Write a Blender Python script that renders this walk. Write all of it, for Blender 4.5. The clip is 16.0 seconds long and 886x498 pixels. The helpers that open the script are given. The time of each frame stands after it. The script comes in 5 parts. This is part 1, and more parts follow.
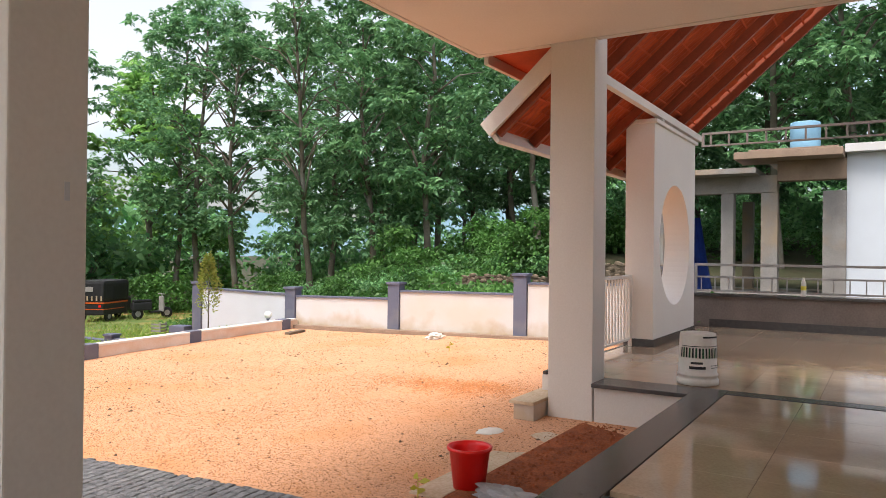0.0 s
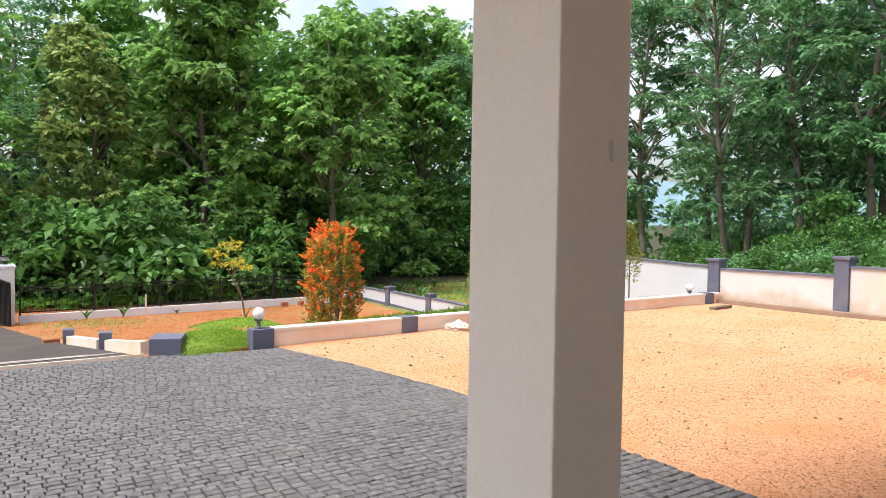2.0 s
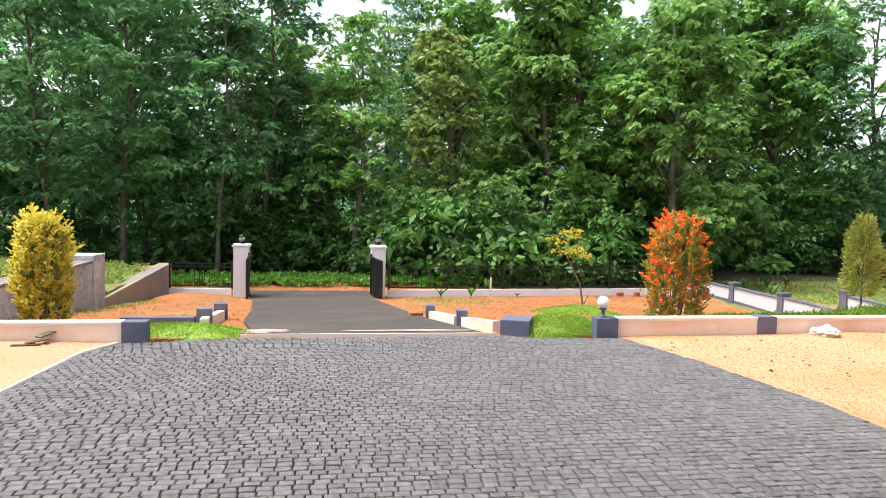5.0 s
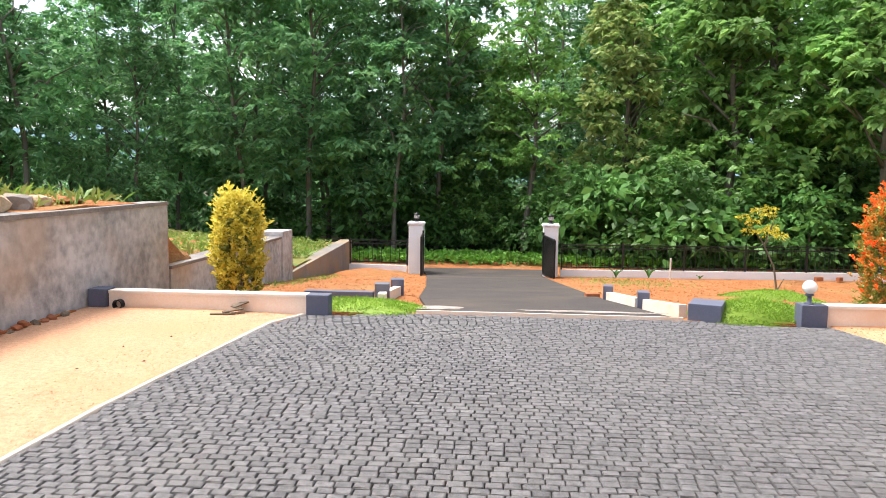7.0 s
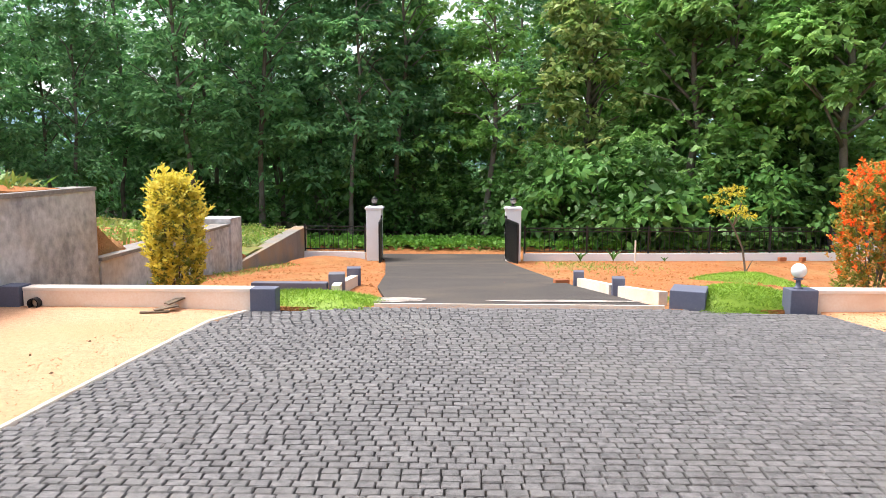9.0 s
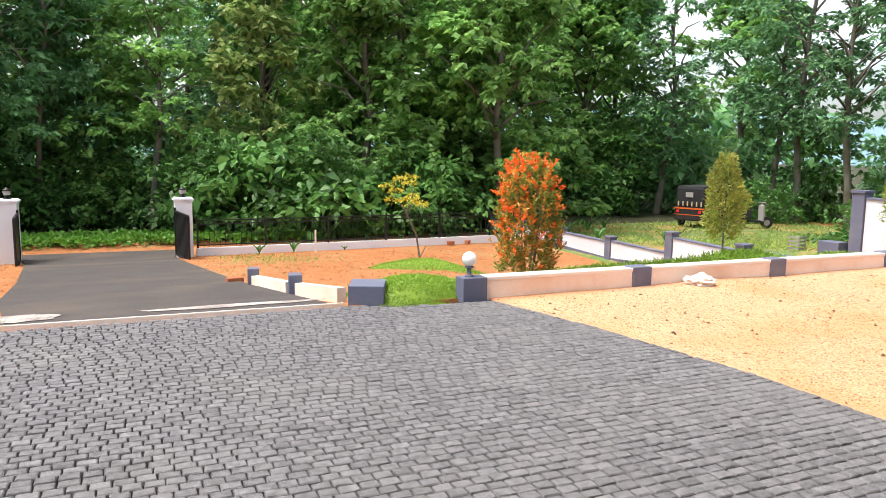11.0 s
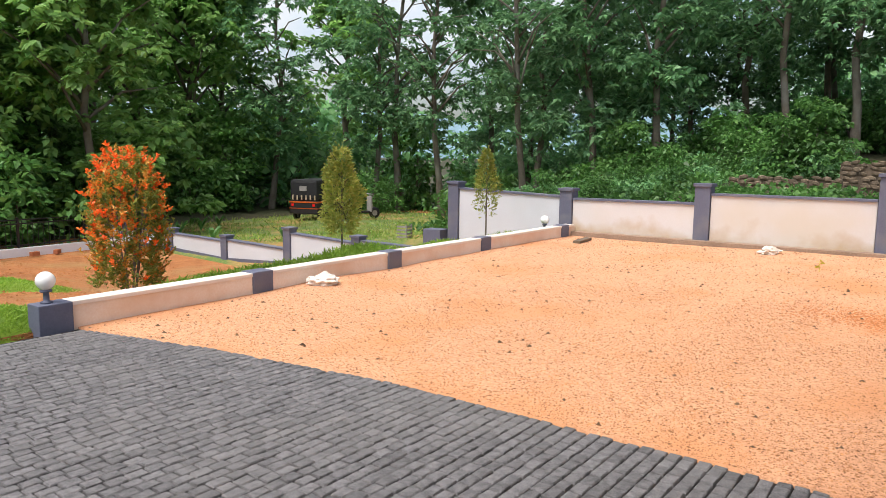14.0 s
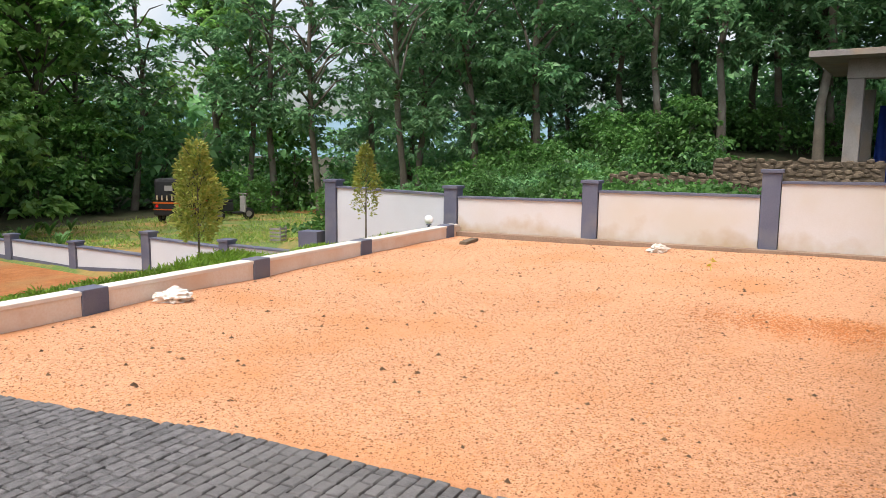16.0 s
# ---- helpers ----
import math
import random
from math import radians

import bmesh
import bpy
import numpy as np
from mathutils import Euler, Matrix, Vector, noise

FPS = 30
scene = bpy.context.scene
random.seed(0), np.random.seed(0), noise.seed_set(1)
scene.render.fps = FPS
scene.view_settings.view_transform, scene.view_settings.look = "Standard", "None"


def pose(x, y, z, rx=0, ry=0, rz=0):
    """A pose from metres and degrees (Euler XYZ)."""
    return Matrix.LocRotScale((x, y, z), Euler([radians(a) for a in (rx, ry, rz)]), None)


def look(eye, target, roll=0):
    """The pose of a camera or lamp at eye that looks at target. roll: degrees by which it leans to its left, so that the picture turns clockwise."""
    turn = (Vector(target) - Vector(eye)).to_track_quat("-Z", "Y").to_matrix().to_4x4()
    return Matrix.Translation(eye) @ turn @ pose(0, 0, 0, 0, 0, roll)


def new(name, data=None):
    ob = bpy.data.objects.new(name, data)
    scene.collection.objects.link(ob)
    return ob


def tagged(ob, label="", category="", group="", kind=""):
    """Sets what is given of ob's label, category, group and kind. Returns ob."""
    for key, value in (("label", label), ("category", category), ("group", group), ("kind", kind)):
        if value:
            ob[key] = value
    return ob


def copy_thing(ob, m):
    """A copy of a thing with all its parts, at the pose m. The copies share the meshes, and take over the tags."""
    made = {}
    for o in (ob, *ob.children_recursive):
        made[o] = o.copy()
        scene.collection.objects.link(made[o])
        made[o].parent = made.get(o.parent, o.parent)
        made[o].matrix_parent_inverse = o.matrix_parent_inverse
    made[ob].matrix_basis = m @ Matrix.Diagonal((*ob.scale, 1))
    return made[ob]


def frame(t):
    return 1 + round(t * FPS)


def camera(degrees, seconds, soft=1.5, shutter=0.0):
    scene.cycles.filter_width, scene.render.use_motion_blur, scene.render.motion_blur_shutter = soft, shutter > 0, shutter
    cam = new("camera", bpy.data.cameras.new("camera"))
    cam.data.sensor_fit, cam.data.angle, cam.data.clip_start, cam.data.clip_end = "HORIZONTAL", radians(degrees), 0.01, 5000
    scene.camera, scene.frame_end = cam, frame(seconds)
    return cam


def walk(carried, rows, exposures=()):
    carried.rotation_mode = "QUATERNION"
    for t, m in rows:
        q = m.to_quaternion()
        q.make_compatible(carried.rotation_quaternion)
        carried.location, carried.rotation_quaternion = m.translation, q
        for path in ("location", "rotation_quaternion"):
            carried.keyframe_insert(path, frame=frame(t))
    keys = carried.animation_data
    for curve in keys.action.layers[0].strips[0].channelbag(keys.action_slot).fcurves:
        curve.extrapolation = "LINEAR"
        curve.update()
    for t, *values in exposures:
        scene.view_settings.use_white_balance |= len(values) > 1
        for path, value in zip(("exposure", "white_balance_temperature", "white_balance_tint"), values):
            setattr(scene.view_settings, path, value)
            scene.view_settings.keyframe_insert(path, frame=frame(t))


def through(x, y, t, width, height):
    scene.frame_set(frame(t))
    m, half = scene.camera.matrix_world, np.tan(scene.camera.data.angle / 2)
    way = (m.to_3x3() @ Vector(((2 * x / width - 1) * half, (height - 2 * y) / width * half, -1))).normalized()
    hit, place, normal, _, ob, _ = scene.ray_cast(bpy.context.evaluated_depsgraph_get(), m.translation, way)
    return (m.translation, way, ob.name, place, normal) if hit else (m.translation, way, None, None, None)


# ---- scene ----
cam = camera(62.82, 16.0, soft=0.7)
PATH = [
    (0, look((-0.014, -0.444, 1.572), (4.532, 1.637, 1.600), 0.62)),
    (0.5, look((0.014, -0.348, 1.596), (4.218, 2.359, 1.597), 0.45)),
    (1, look((0.037, -0.180, 1.555), (3.788, 3.125, 1.552), 0.63)),
    (1.5, look((0.075, 0.027, 1.574), (3.333, 3.819, 1.478), 0.89)),
    (2, look((0.051, 0.101, 1.568), (2.887, 4.213, 1.351), 0.72)),
    (2.5, look((0.041, 0.116, 1.576), (2.691, 4.345, 1.267), 0.84)),
    (3, look((0.033, 0.129, 1.581), (2.370, 4.538, 1.271), 0.71)),
    (3.5, look((-0.031, 0.157, 1.571), (1.964, 4.733, 1.279), 0.69)),
    (4, look((-0.041, 0.193, 1.555), (1.661, 4.885, 1.269), 0.92)),
    (4.5, look((-0.023, 0.243, 1.548), (1.286, 5.059, 1.250), 1.12)),
    (5, look((-0.076, 0.268, 1.547), (0.693, 5.198, 1.222), 1.21)),
    (5.2, look((-0.097, 0.266, 1.541), (0.428, 5.227, 1.202), 1.17)),
    (7.3, look((-0.158, 0.662, 1.500), (-0.558, 5.619, 0.983), 0.59)),
    (7.5, look((-0.181, 0.738, 1.514), (-0.582, 5.694, 0.981), 0.56)),
    (8, look((-0.227, 0.892, 1.501), (-0.627, 5.847, 0.964), 0.58)),
    (8.2, look((-0.229, 0.965, 1.485), (-0.626, 5.919, 0.937), 0.57)),
    (10.3, look((-0.041, 1.850, 1.421), (1.085, 6.677, 0.762), 0.18)),
    (10.5, look((-0.006, 1.908, 1.430), (1.354, 6.674, 0.771), 0.47)),
    (11, look((0.037, 1.969, 1.433), (2.016, 6.514, 0.782), 0.86)),
    (11.5, look((0.006, 2.048, 1.442), (2.556, 6.300, 0.795), 0.80)),
    (12, look((-0.007, 2.135, 1.442), (2.966, 6.104, 0.803), 0.92)),
    (12.5, look((0.027, 2.172, 1.440), (3.276, 5.916, 0.789), 0.99)),
    (13, look((0.198, 2.293, 1.416), (3.696, 5.802, 0.745), 1.31)),
    (13.5, look((0.359, 2.386, 1.432), (4.102, 5.635, 0.779), 1.18)),
    (14, look((0.501, 2.557, 1.430), (4.474, 5.522, 0.777), 0.73)),
    (14.5, look((0.681, 2.750, 1.417), (4.790, 5.528, 0.784), 0.69)),
    (15, look((0.871, 2.828, 1.401), (5.038, 5.518, 0.771), 0.84)),
    (15.5, look((1.048, 2.871, 1.387), (5.328, 5.375, 0.753), 0.81)),
    (16, look((1.253, 3.013, 1.385), (5.654, 5.296, 0.732), 0.77)),
]
walk(cam, PATH, ((0, 0.92), (1.5, 1.0), (2.5, 1.08), (5, 1.25), (7.5, 1.35), (10.5, 1.33), (12.5, 0.92), (16, 0.64)))

# ---- light ----
SUN_EL, SUN_AZ = 66.0, 282.0  # degrees; azimuth clockwise from +y
world = bpy.data.worlds.new("sky")
scene.world = world
world.use_nodes = True
wn = world.node_tree
sky = wn.nodes.new("ShaderNodeTexSky")
sky.sky_type = 'NISHITA'
sky.sun_disc = False
sky.sun_elevation, sky.sun_rotation = radians(SUN_EL), radians(SUN_AZ)
sky.air_density, sky.dust_density, sky.ozone_density = 1.0, 4.0, 1.0
cloud, ramp, veil, cover = wn.nodes.new("ShaderNodeTexNoise"), wn.nodes.new("ShaderNodeMapRange"), wn.nodes.new("ShaderNodeHueSaturation"), wn.nodes.new("ShaderNodeMix")
cloud.inputs["Scale"].default_value, cloud.inputs["Detail"].default_value = 5.0, 8.0
ramp.inputs["From Min"].default_value, ramp.inputs["From Max"].default_value = 0.36, 0.58
veil.inputs["Saturation"].default_value, veil.inputs["Value"].default_value = 0.30, 1.12
cover.data_type = 'RGBA'
coords = wn.nodes.new("ShaderNodeTexCoord")
wn.links.new(coords.outputs["Generated"], cloud.inputs["Vector"])
wn.links.new(cloud.outputs[0], ramp.inputs["Value"])
wn.links.new(ramp.outputs[0], cover.inputs[0])
wn.links.new(sky.outputs[0], veil.inputs["Color"])
wn.links.new(sky.outputs[0], cover.inputs[6])
wn.links.new(veil.outputs[0], cover.inputs[7])
wn.links.new(cover.outputs[2], wn.nodes["Background"].inputs[0])
wn.nodes["Background"].inputs[1].default_value = 0.15
sun = new("sun", bpy.data.lights.new("sun", 'SUN'))
sun.data.energy, sun.data.angle, sun.data.color = 1.5, radians(22), (1.0, 0.95, 0.88)
sa, se = radians(SUN_AZ), radians(SUN_EL)
sun.matrix_world = look((0, 0, 30), (-math.sin(sa) * math.cos(se), -math.cos(sa) * math.cos(se), 30 - math.sin(se)))


# ---- materials ----
def mat(name, a, b=None, rough=0.8, scale=3.0, fine=40.0, bump=0.2, dist=0.01, metal=0.0, island=0.0, obj=0.0, spec=0.3, c=None, cscale=0.6, cut=(0.35, 0.65)):
    """A procedural surface: colours a and b mixed by noise at two scales, stains of colour c, fine relief."""
    m = bpy.data.materials.new(name)
    m.use_nodes = True
    t = m.node_tree
    n, l = t.nodes, t.links
    bs = n["Principled BSDF"]
    bs.inputs["Roughness"].default_value, bs.inputs["Metallic"].default_value = rough, metal
    bs.inputs["Specular IOR Level"].default_value = spec
    geo = n.new("ShaderNodeNewGeometry")
    n1, n2 = n.new("ShaderNodeTexNoise"), n.new("ShaderNodeTexNoise")
    for nn, sc in ((n1, scale), (n2, fine)):
        nn.inputs["Scale"].default_value, nn.inputs["Detail"].default_value = sc, 6.0
        l.new(geo.outputs["Position"], nn.inputs["Vector"])
    b = b or tuple(v * 0.8 for v in a)
    add = n.new("ShaderNodeMath")
    add.operation = 'ADD'
    half = n.new("ShaderNodeMath")
    half.operation = 'MULTIPLY'
    half.inputs[1].default_value = 0.5
    l.new(n1.outputs[0], add.inputs[0])
    l.new(n2.outputs[0], add.inputs[1])
    l.new(add.outputs[0], half.inputs[0])
    rp = n.new("ShaderNodeMapRange")
    rp.inputs["From Min"].default_value, rp.inputs["From Max"].default_value = cut
    l.new(half.outputs[0], rp.inputs["Value"])
    mix = n.new("ShaderNodeMix")
    mix.data_type = 'RGBA'
    mix.inputs[6].default_value, mix.inputs[7].default_value = (*a, 1), (*b, 1)
    l.new(rp.outputs[0], mix.inputs[0])
    col = mix.outputs[2]
    if c:
        n3 = n.new("ShaderNodeTexNoise")
        n3.inputs["Scale"].default_value, n3.inputs["Detail"].default_value = cscale, 5.0
        l.new(geo.outputs["Position"], n3.inputs["Vector"])
        r3 = n.new("ShaderNodeMapRange")
        r3.inputs["From Min"].default_value, r3.inputs["From Max"].default_value = 0.5, 0.72
        l.new(n3.outputs[0], r3.inputs["Value"])
        mx = n.new("ShaderNodeMix")
        mx.data_type = 'RGBA'
        mx.inputs[7].default_value = (*c, 1)
        l.new(r3.outputs[0], mx.inputs[0])
        l.new(col, mx.inputs[6])
        col = mx.outputs[2]
    if island or obj:
        hsv = n.new("ShaderNodeHueSaturation")
        src = geo.outputs["Random Per Island"]
        if obj:
            src = n.new("ShaderNodeObjectInfo").outputs["Random"]
        amount = island or obj
        rr = n.new("ShaderNodeMapRange")
        rr.inputs["To Min"].default_value, rr.inputs["To Max"].default_value = 1 - amount, 1 + amount
        l.new(src, rr.inputs["Value"])
        l.new(rr.outputs[0], hsv.inputs["Value"])
        l.new(col, hsv.inputs["Color"])
        col = hsv.outputs[0]
    l.new(col, bs.inputs["Base Color"])
    if bump:
        bp = n.new("ShaderNodeBump")
        bp.inputs["Strength"].default_value, bp.inputs["Distance"].default_value = bump, dist
        l.new(half.outputs[0], bp.inputs["Height"])
        l.new(bp.outputs[0], bs.inputs["Normal"])
    return m


def leaf_mat(name, a, b, var=0.35, tree=0.25, through=0.35):
    """Leaves: a colour between a and b leaf by leaf, lighter or darker tree by tree, some light through the blade."""
    m = bpy.data.materials.new(name)
    m.use_nodes = True
    t = m.node_tree
    n, l = t.nodes, t.links
    n.remove(n["Principled BSDF"])
    out = n["Material Output"]
    geo, info = n.new("ShaderNodeNewGeometry"), n.new("ShaderNodeObjectInfo")
    mix = n.new("ShaderNodeMix")
    mix.data_type = 'RGBA'
    mix.inputs[6].default_value, mix.inputs[7].default_value = (*a, 1), (*b, 1)
    l.new(geo.outputs["Random Per Island"], mix.inputs[0])
    ns = n.new("ShaderNodeTexNoise")
    ns.inputs["Scale"].default_value = 0.45
    l.new(geo.outputs["Position"], ns.inputs["Vector"])
    rr, rt = n.new("ShaderNodeMapRange"), n.new("ShaderNodeMapRange")
    rr.inputs["From Min"].default_value, rr.inputs["From Max"].default_value = 0.3, 0.7
    rr.inputs["To Min"].default_value, rr.inputs["To Max"].default_value = 1 - var, 1 + var
    rt.inputs["To Min"].default_value, rt.inputs["To Max"].default_value = 1 - tree, 1 + tree
    l.new(ns.outputs[0], rr.inputs["Value"])
    l.new(info.outputs["Random"], rt.inputs["Value"])
    mul = n.new("ShaderNodeMath")
    mul.operation = 'MULTIPLY'
    l.new(rr.outputs[0], mul.inputs[0])
    l.new(rt.outputs[0], mul.inputs[1])
    hsv = n.new("ShaderNodeHueSaturation")
    l.new(mix.outputs[2], hsv.inputs["Color"])
    l.new(mul.outputs[0], hsv.inputs["Value"])
    bs, tr, ms = n.new("ShaderNodeBsdfPrincipled"), n.new("ShaderNodeBsdfTranslucent"), n.new("ShaderNodeMixShader")
    bs.inputs["Roughness"].default_value = 0.45
    bs.inputs["Specular IOR Level"].default_value = 0.35
    ms.inputs[0].default_value = through
    l.new(hsv.outputs[0], bs.inputs["Base Color"])
    l.new(hsv.outputs[0], tr.inputs["Color"])
    l.new(bs.outputs[0], ms.inputs[1])
    l.new(tr.outputs[0], ms.inputs[2])
    l.new(ms.outputs[0], out.inputs["Surface"])
    return m


WHITE = mat("white_paint", (0.77, 0.71, 0.64), (0.71, 0.645, 0.575), 0.6, 1.2, 60, 0.12, 0.004)
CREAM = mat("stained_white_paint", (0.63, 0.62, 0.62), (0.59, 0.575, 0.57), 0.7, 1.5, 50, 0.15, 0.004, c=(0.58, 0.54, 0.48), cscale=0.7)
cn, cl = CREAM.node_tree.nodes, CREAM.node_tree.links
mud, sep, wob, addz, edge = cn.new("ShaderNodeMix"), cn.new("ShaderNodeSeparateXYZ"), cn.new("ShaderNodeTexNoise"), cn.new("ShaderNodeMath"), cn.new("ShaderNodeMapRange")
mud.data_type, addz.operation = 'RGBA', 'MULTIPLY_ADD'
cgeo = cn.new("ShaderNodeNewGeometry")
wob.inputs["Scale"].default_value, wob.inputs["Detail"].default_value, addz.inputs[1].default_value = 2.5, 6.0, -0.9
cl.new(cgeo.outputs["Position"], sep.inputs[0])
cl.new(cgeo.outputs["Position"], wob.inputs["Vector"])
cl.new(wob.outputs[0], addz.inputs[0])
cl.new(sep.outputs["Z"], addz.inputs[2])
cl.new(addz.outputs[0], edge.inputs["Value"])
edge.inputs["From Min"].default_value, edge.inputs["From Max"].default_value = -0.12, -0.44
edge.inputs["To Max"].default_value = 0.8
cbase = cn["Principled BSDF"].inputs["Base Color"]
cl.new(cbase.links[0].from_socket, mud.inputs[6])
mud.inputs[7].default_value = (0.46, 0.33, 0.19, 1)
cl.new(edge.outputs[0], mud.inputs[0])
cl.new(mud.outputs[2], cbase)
LOWWHITE = mat("dusty_white_paint", (0.81, 0.74, 0.66), (0.74, 0.62, 0.50), 0.75, 2.0, 50, 0.15, 0.004, c=(0.66, 0.47, 0.32), cscale=1.3)
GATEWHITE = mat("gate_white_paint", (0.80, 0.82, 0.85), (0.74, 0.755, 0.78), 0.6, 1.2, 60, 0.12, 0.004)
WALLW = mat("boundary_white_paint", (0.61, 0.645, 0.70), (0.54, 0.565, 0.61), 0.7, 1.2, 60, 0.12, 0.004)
RAILBROWN = mat("brown_grey_steel", (0.22, 0.185, 0.165), (0.17, 0.14, 0.125), 0.5, 6, 60, 0.05, 0.002)
CANOPY = mat("brown_stained_concrete", (0.34, 0.245, 0.18), (0.22, 0.155, 0.115), 0.9, 2.5, 40, 0.3, 0.01)
PARAPET = mat("dark_stained_plaster", (0.25, 0.205, 0.18), (0.18, 0.145, 0.125), 0.8, 3, 40, 0.3, 0.008)
GREY = mat("slate_grey_paint", (0.132, 0.142, 0.20), (0.105, 0.113, 0.162), 0.6, 2.5, 60, 0.15, 0.004, c=(0.175, 0.175, 0.20), cscale=2.0)
GRAVEL = mat("orange_gravel", (0.74, 0.395, 0.228), (0.35, 0.155, 0.072), 0.9, 45.0, 150.0, 0.9, 0.02, c=(0.62, 0.28, 0.125), cscale=0.9, cut=(0.45, 0.68))
PALEGRAVEL = mat("pale_sandy_gravel", (0.66, 0.375, 0.228), (0.44, 0.225, 0.12), 0.9, 26.0, 110.0, 0.9, 0.025, c=(0.58, 0.32, 0.17), cscale=0.5, cut=(0.45, 0.70))
SOIL = mat("orange_soil", (0.50, 0.205, 0.075), (0.31, 0.115, 0.04), 0.95, 4.5, 30.0, 1.0, 0.10, c=(0.38, 0.22, 0.09), cscale=0.6)
REDSOIL = mat("red_soil", (0.40, 0.115, 0.038), (0.20, 0.058, 0.022), 0.95, 9.0, 60.0, 1.0, 0.05)
PAVER = mat("granite_setts", (0.195, 0.187, 0.190), (0.080, 0.077, 0.078), 0.62, 22.0, 170.0, 1.0, 0.008, obj=0.16, c=(0.160, 0.153, 0.150), cscale=0.9, cut=(0.38, 0.62))
PAVERS = mat("granite_setts_joined", (0.195, 0.187, 0.190), (0.080, 0.077, 0.078), 0.62, 22.0, 170.0, 1.0, 0.008, island=0.16, c=(0.160, 0.153, 0.150), cscale=0.9, cut=(0.38, 0.62))
JOINT = mat("sandy_joint", (0.018, 0.016, 0.015), (0.034, 0.030, 0.026), 0.95, 5.0, 80.0, 0.4, 0.01)
ASPHALT = mat("asphalt", (0.082, 0.070, 0.064), (0.055, 0.048, 0.045), 0.85, 2.0, 160.0, 0.6, 0.008, c=(0.105, 0.083, 0.068), cscale=0.7)
GRANITE = mat("dark_granite", (0.05, 0.045, 0.045), (0.09, 0.08, 0.075), 0.25, 20, 160, 0.05, 0.002, spec=0.5)
TILE = mat("polished_floor_tile", (0.50, 0.365, 0.24), (0.41, 0.29, 0.185), 0.07, 3, 60, 0.02, 0.001, spec=0.7, c=(0.34, 0.23, 0.155), cscale=1.4)
TERRA = mat("terracotta", (0.55, 0.095, 0.024), (0.42, 0.066, 0.019), 0.75, 5, 60, 0.3, 0.006, island=0.14)
RUSTBROWN = mat("brown_painted_steel", (0.30, 0.065, 0.025), (0.22, 0.048, 0.018), 0.5, 5, 60, 0.1, 0.003)
IRON = mat("black_iron", (0.012, 0.012, 0.014), (0.02, 0.02, 0.022), 0.45, 8, 80, 0.1, 0.002)
STEEL = mat("grey_painted_steel", (0.36, 0.34, 0.33), (0.28, 0.26, 0.25), 0.45, 6, 60, 0.05, 0.002)
CONCRETE = mat("raw_concrete", (0.30, 0.28, 0.26), (0.19, 0.17, 0.16), 0.9, 2.0, 40, 0.4, 0.01, c=(0.36, 0.25, 0.15), cscale=0.8)
PLASTER = mat("grey_weathered_plaster", (0.57, 0.57, 0.575), (0.27, 0.273, 0.282), 0.9, 1.6, 9, 1.0, 0.04, c=(0.50, 0.39, 0.28), cscale=0.6, cut=(0.38, 0.62))
STONE = mat("rubble_stone", (0.19, 0.145, 0.10), (0.09, 0.07, 0.05), 0.9, 4, 40, 0.6, 0.02, island=0.4)
BARK = mat("bark", (0.19, 0.16, 0.125), (0.10, 0.085, 0.066), 0.9, 3, 30, 0.7, 0.02, c=(0.22, 0.21, 0.18), cscale=1.0)
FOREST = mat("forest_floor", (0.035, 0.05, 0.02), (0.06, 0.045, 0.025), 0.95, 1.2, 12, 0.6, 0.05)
TURF = mat("rough_turf", (0.10, 0.17, 0.04), (0.20, 0.20, 0.07), 0.95, 1.0, 14, 0.7, 0.05, c=(0.42, 0.22, 0.085), cscale=0.5, cut=(0.44, 0.60))
CLOUDY = mat("milky_globe", (0.85, 0.85, 0.83), (0.8, 0.8, 0.78), 0.2, 3, 30, 0.0)
REDP = mat("red_plastic", (0.86, 0.014, 0.012), (0.80, 0.012, 0.010), 0.35, 3, 30, 0.03, 0.002, spec=0.5)
WHITEP = mat("white_plastic", (0.72, 0.68, 0.62), (0.64, 0.58, 0.50), 0.4, 3, 40, 0.03, 0.002, spec=0.5)
BLUEP = mat("blue_sheet", (0.012, 0.03, 0.16), (0.02, 0.05, 0.24), 0.5, 4, 30, 0.3, 0.01)
TANKBLUE = mat("pale_blue_tank", (0.20, 0.38, 0.52), (0.17, 0.33, 0.46), 0.5, 3, 30, 0.03)
RUBBER = mat("black_canvas", (0.018, 0.018, 0.02), (0.03, 0.03, 0.034), 0.6, 5, 60, 0.2, 0.004)
ORANGE = mat("orange_paint", (0.60, 0.12, 0.02), (0.5, 0.1, 0.02), 0.4, 5, 60, 0.02)
GREENINK = mat("dark_green_print", (0.02, 0.09, 0.04), (0.03, 0.12, 0.05), 0.5, 5, 60, 0.0)
BLACKINK = mat("black_print", (0.02, 0.02, 0.02), (0.03, 0.03, 0.03), 0.5, 5, 60, 0.0)
BRICKRED = mat("fired_brick", (0.40, 0.15, 0.07), (0.32, 0.11, 0.05), 0.9, 8, 60, 0.4, 0.006)
YELLOWSTONE = mat("sandy_boulder", (0.62, 0.49, 0.35), (0.48, 0.34, 0.21), 0.9, 5, 40, 0.5, 0.02)
# blue haze of distance is put into the hills' base colour
HILLS = mat("hill_painted_haze", (0.20, 0.30, 0.36), (0.16, 0.26, 0.32), 1.0, 0.02, 0.2, 0.0)
L_TEAK = leaf_mat("teak_leaf", (0.145, 0.315, 0.078), (0.315, 0.530, 0.150), 0.34, 0.22, 0.48)
L_DARK = leaf_mat("rubber_leaf", (0.100, 0.245, 0.112), (0.240, 0.440, 0.195), 0.3, 0.25, 0.45)
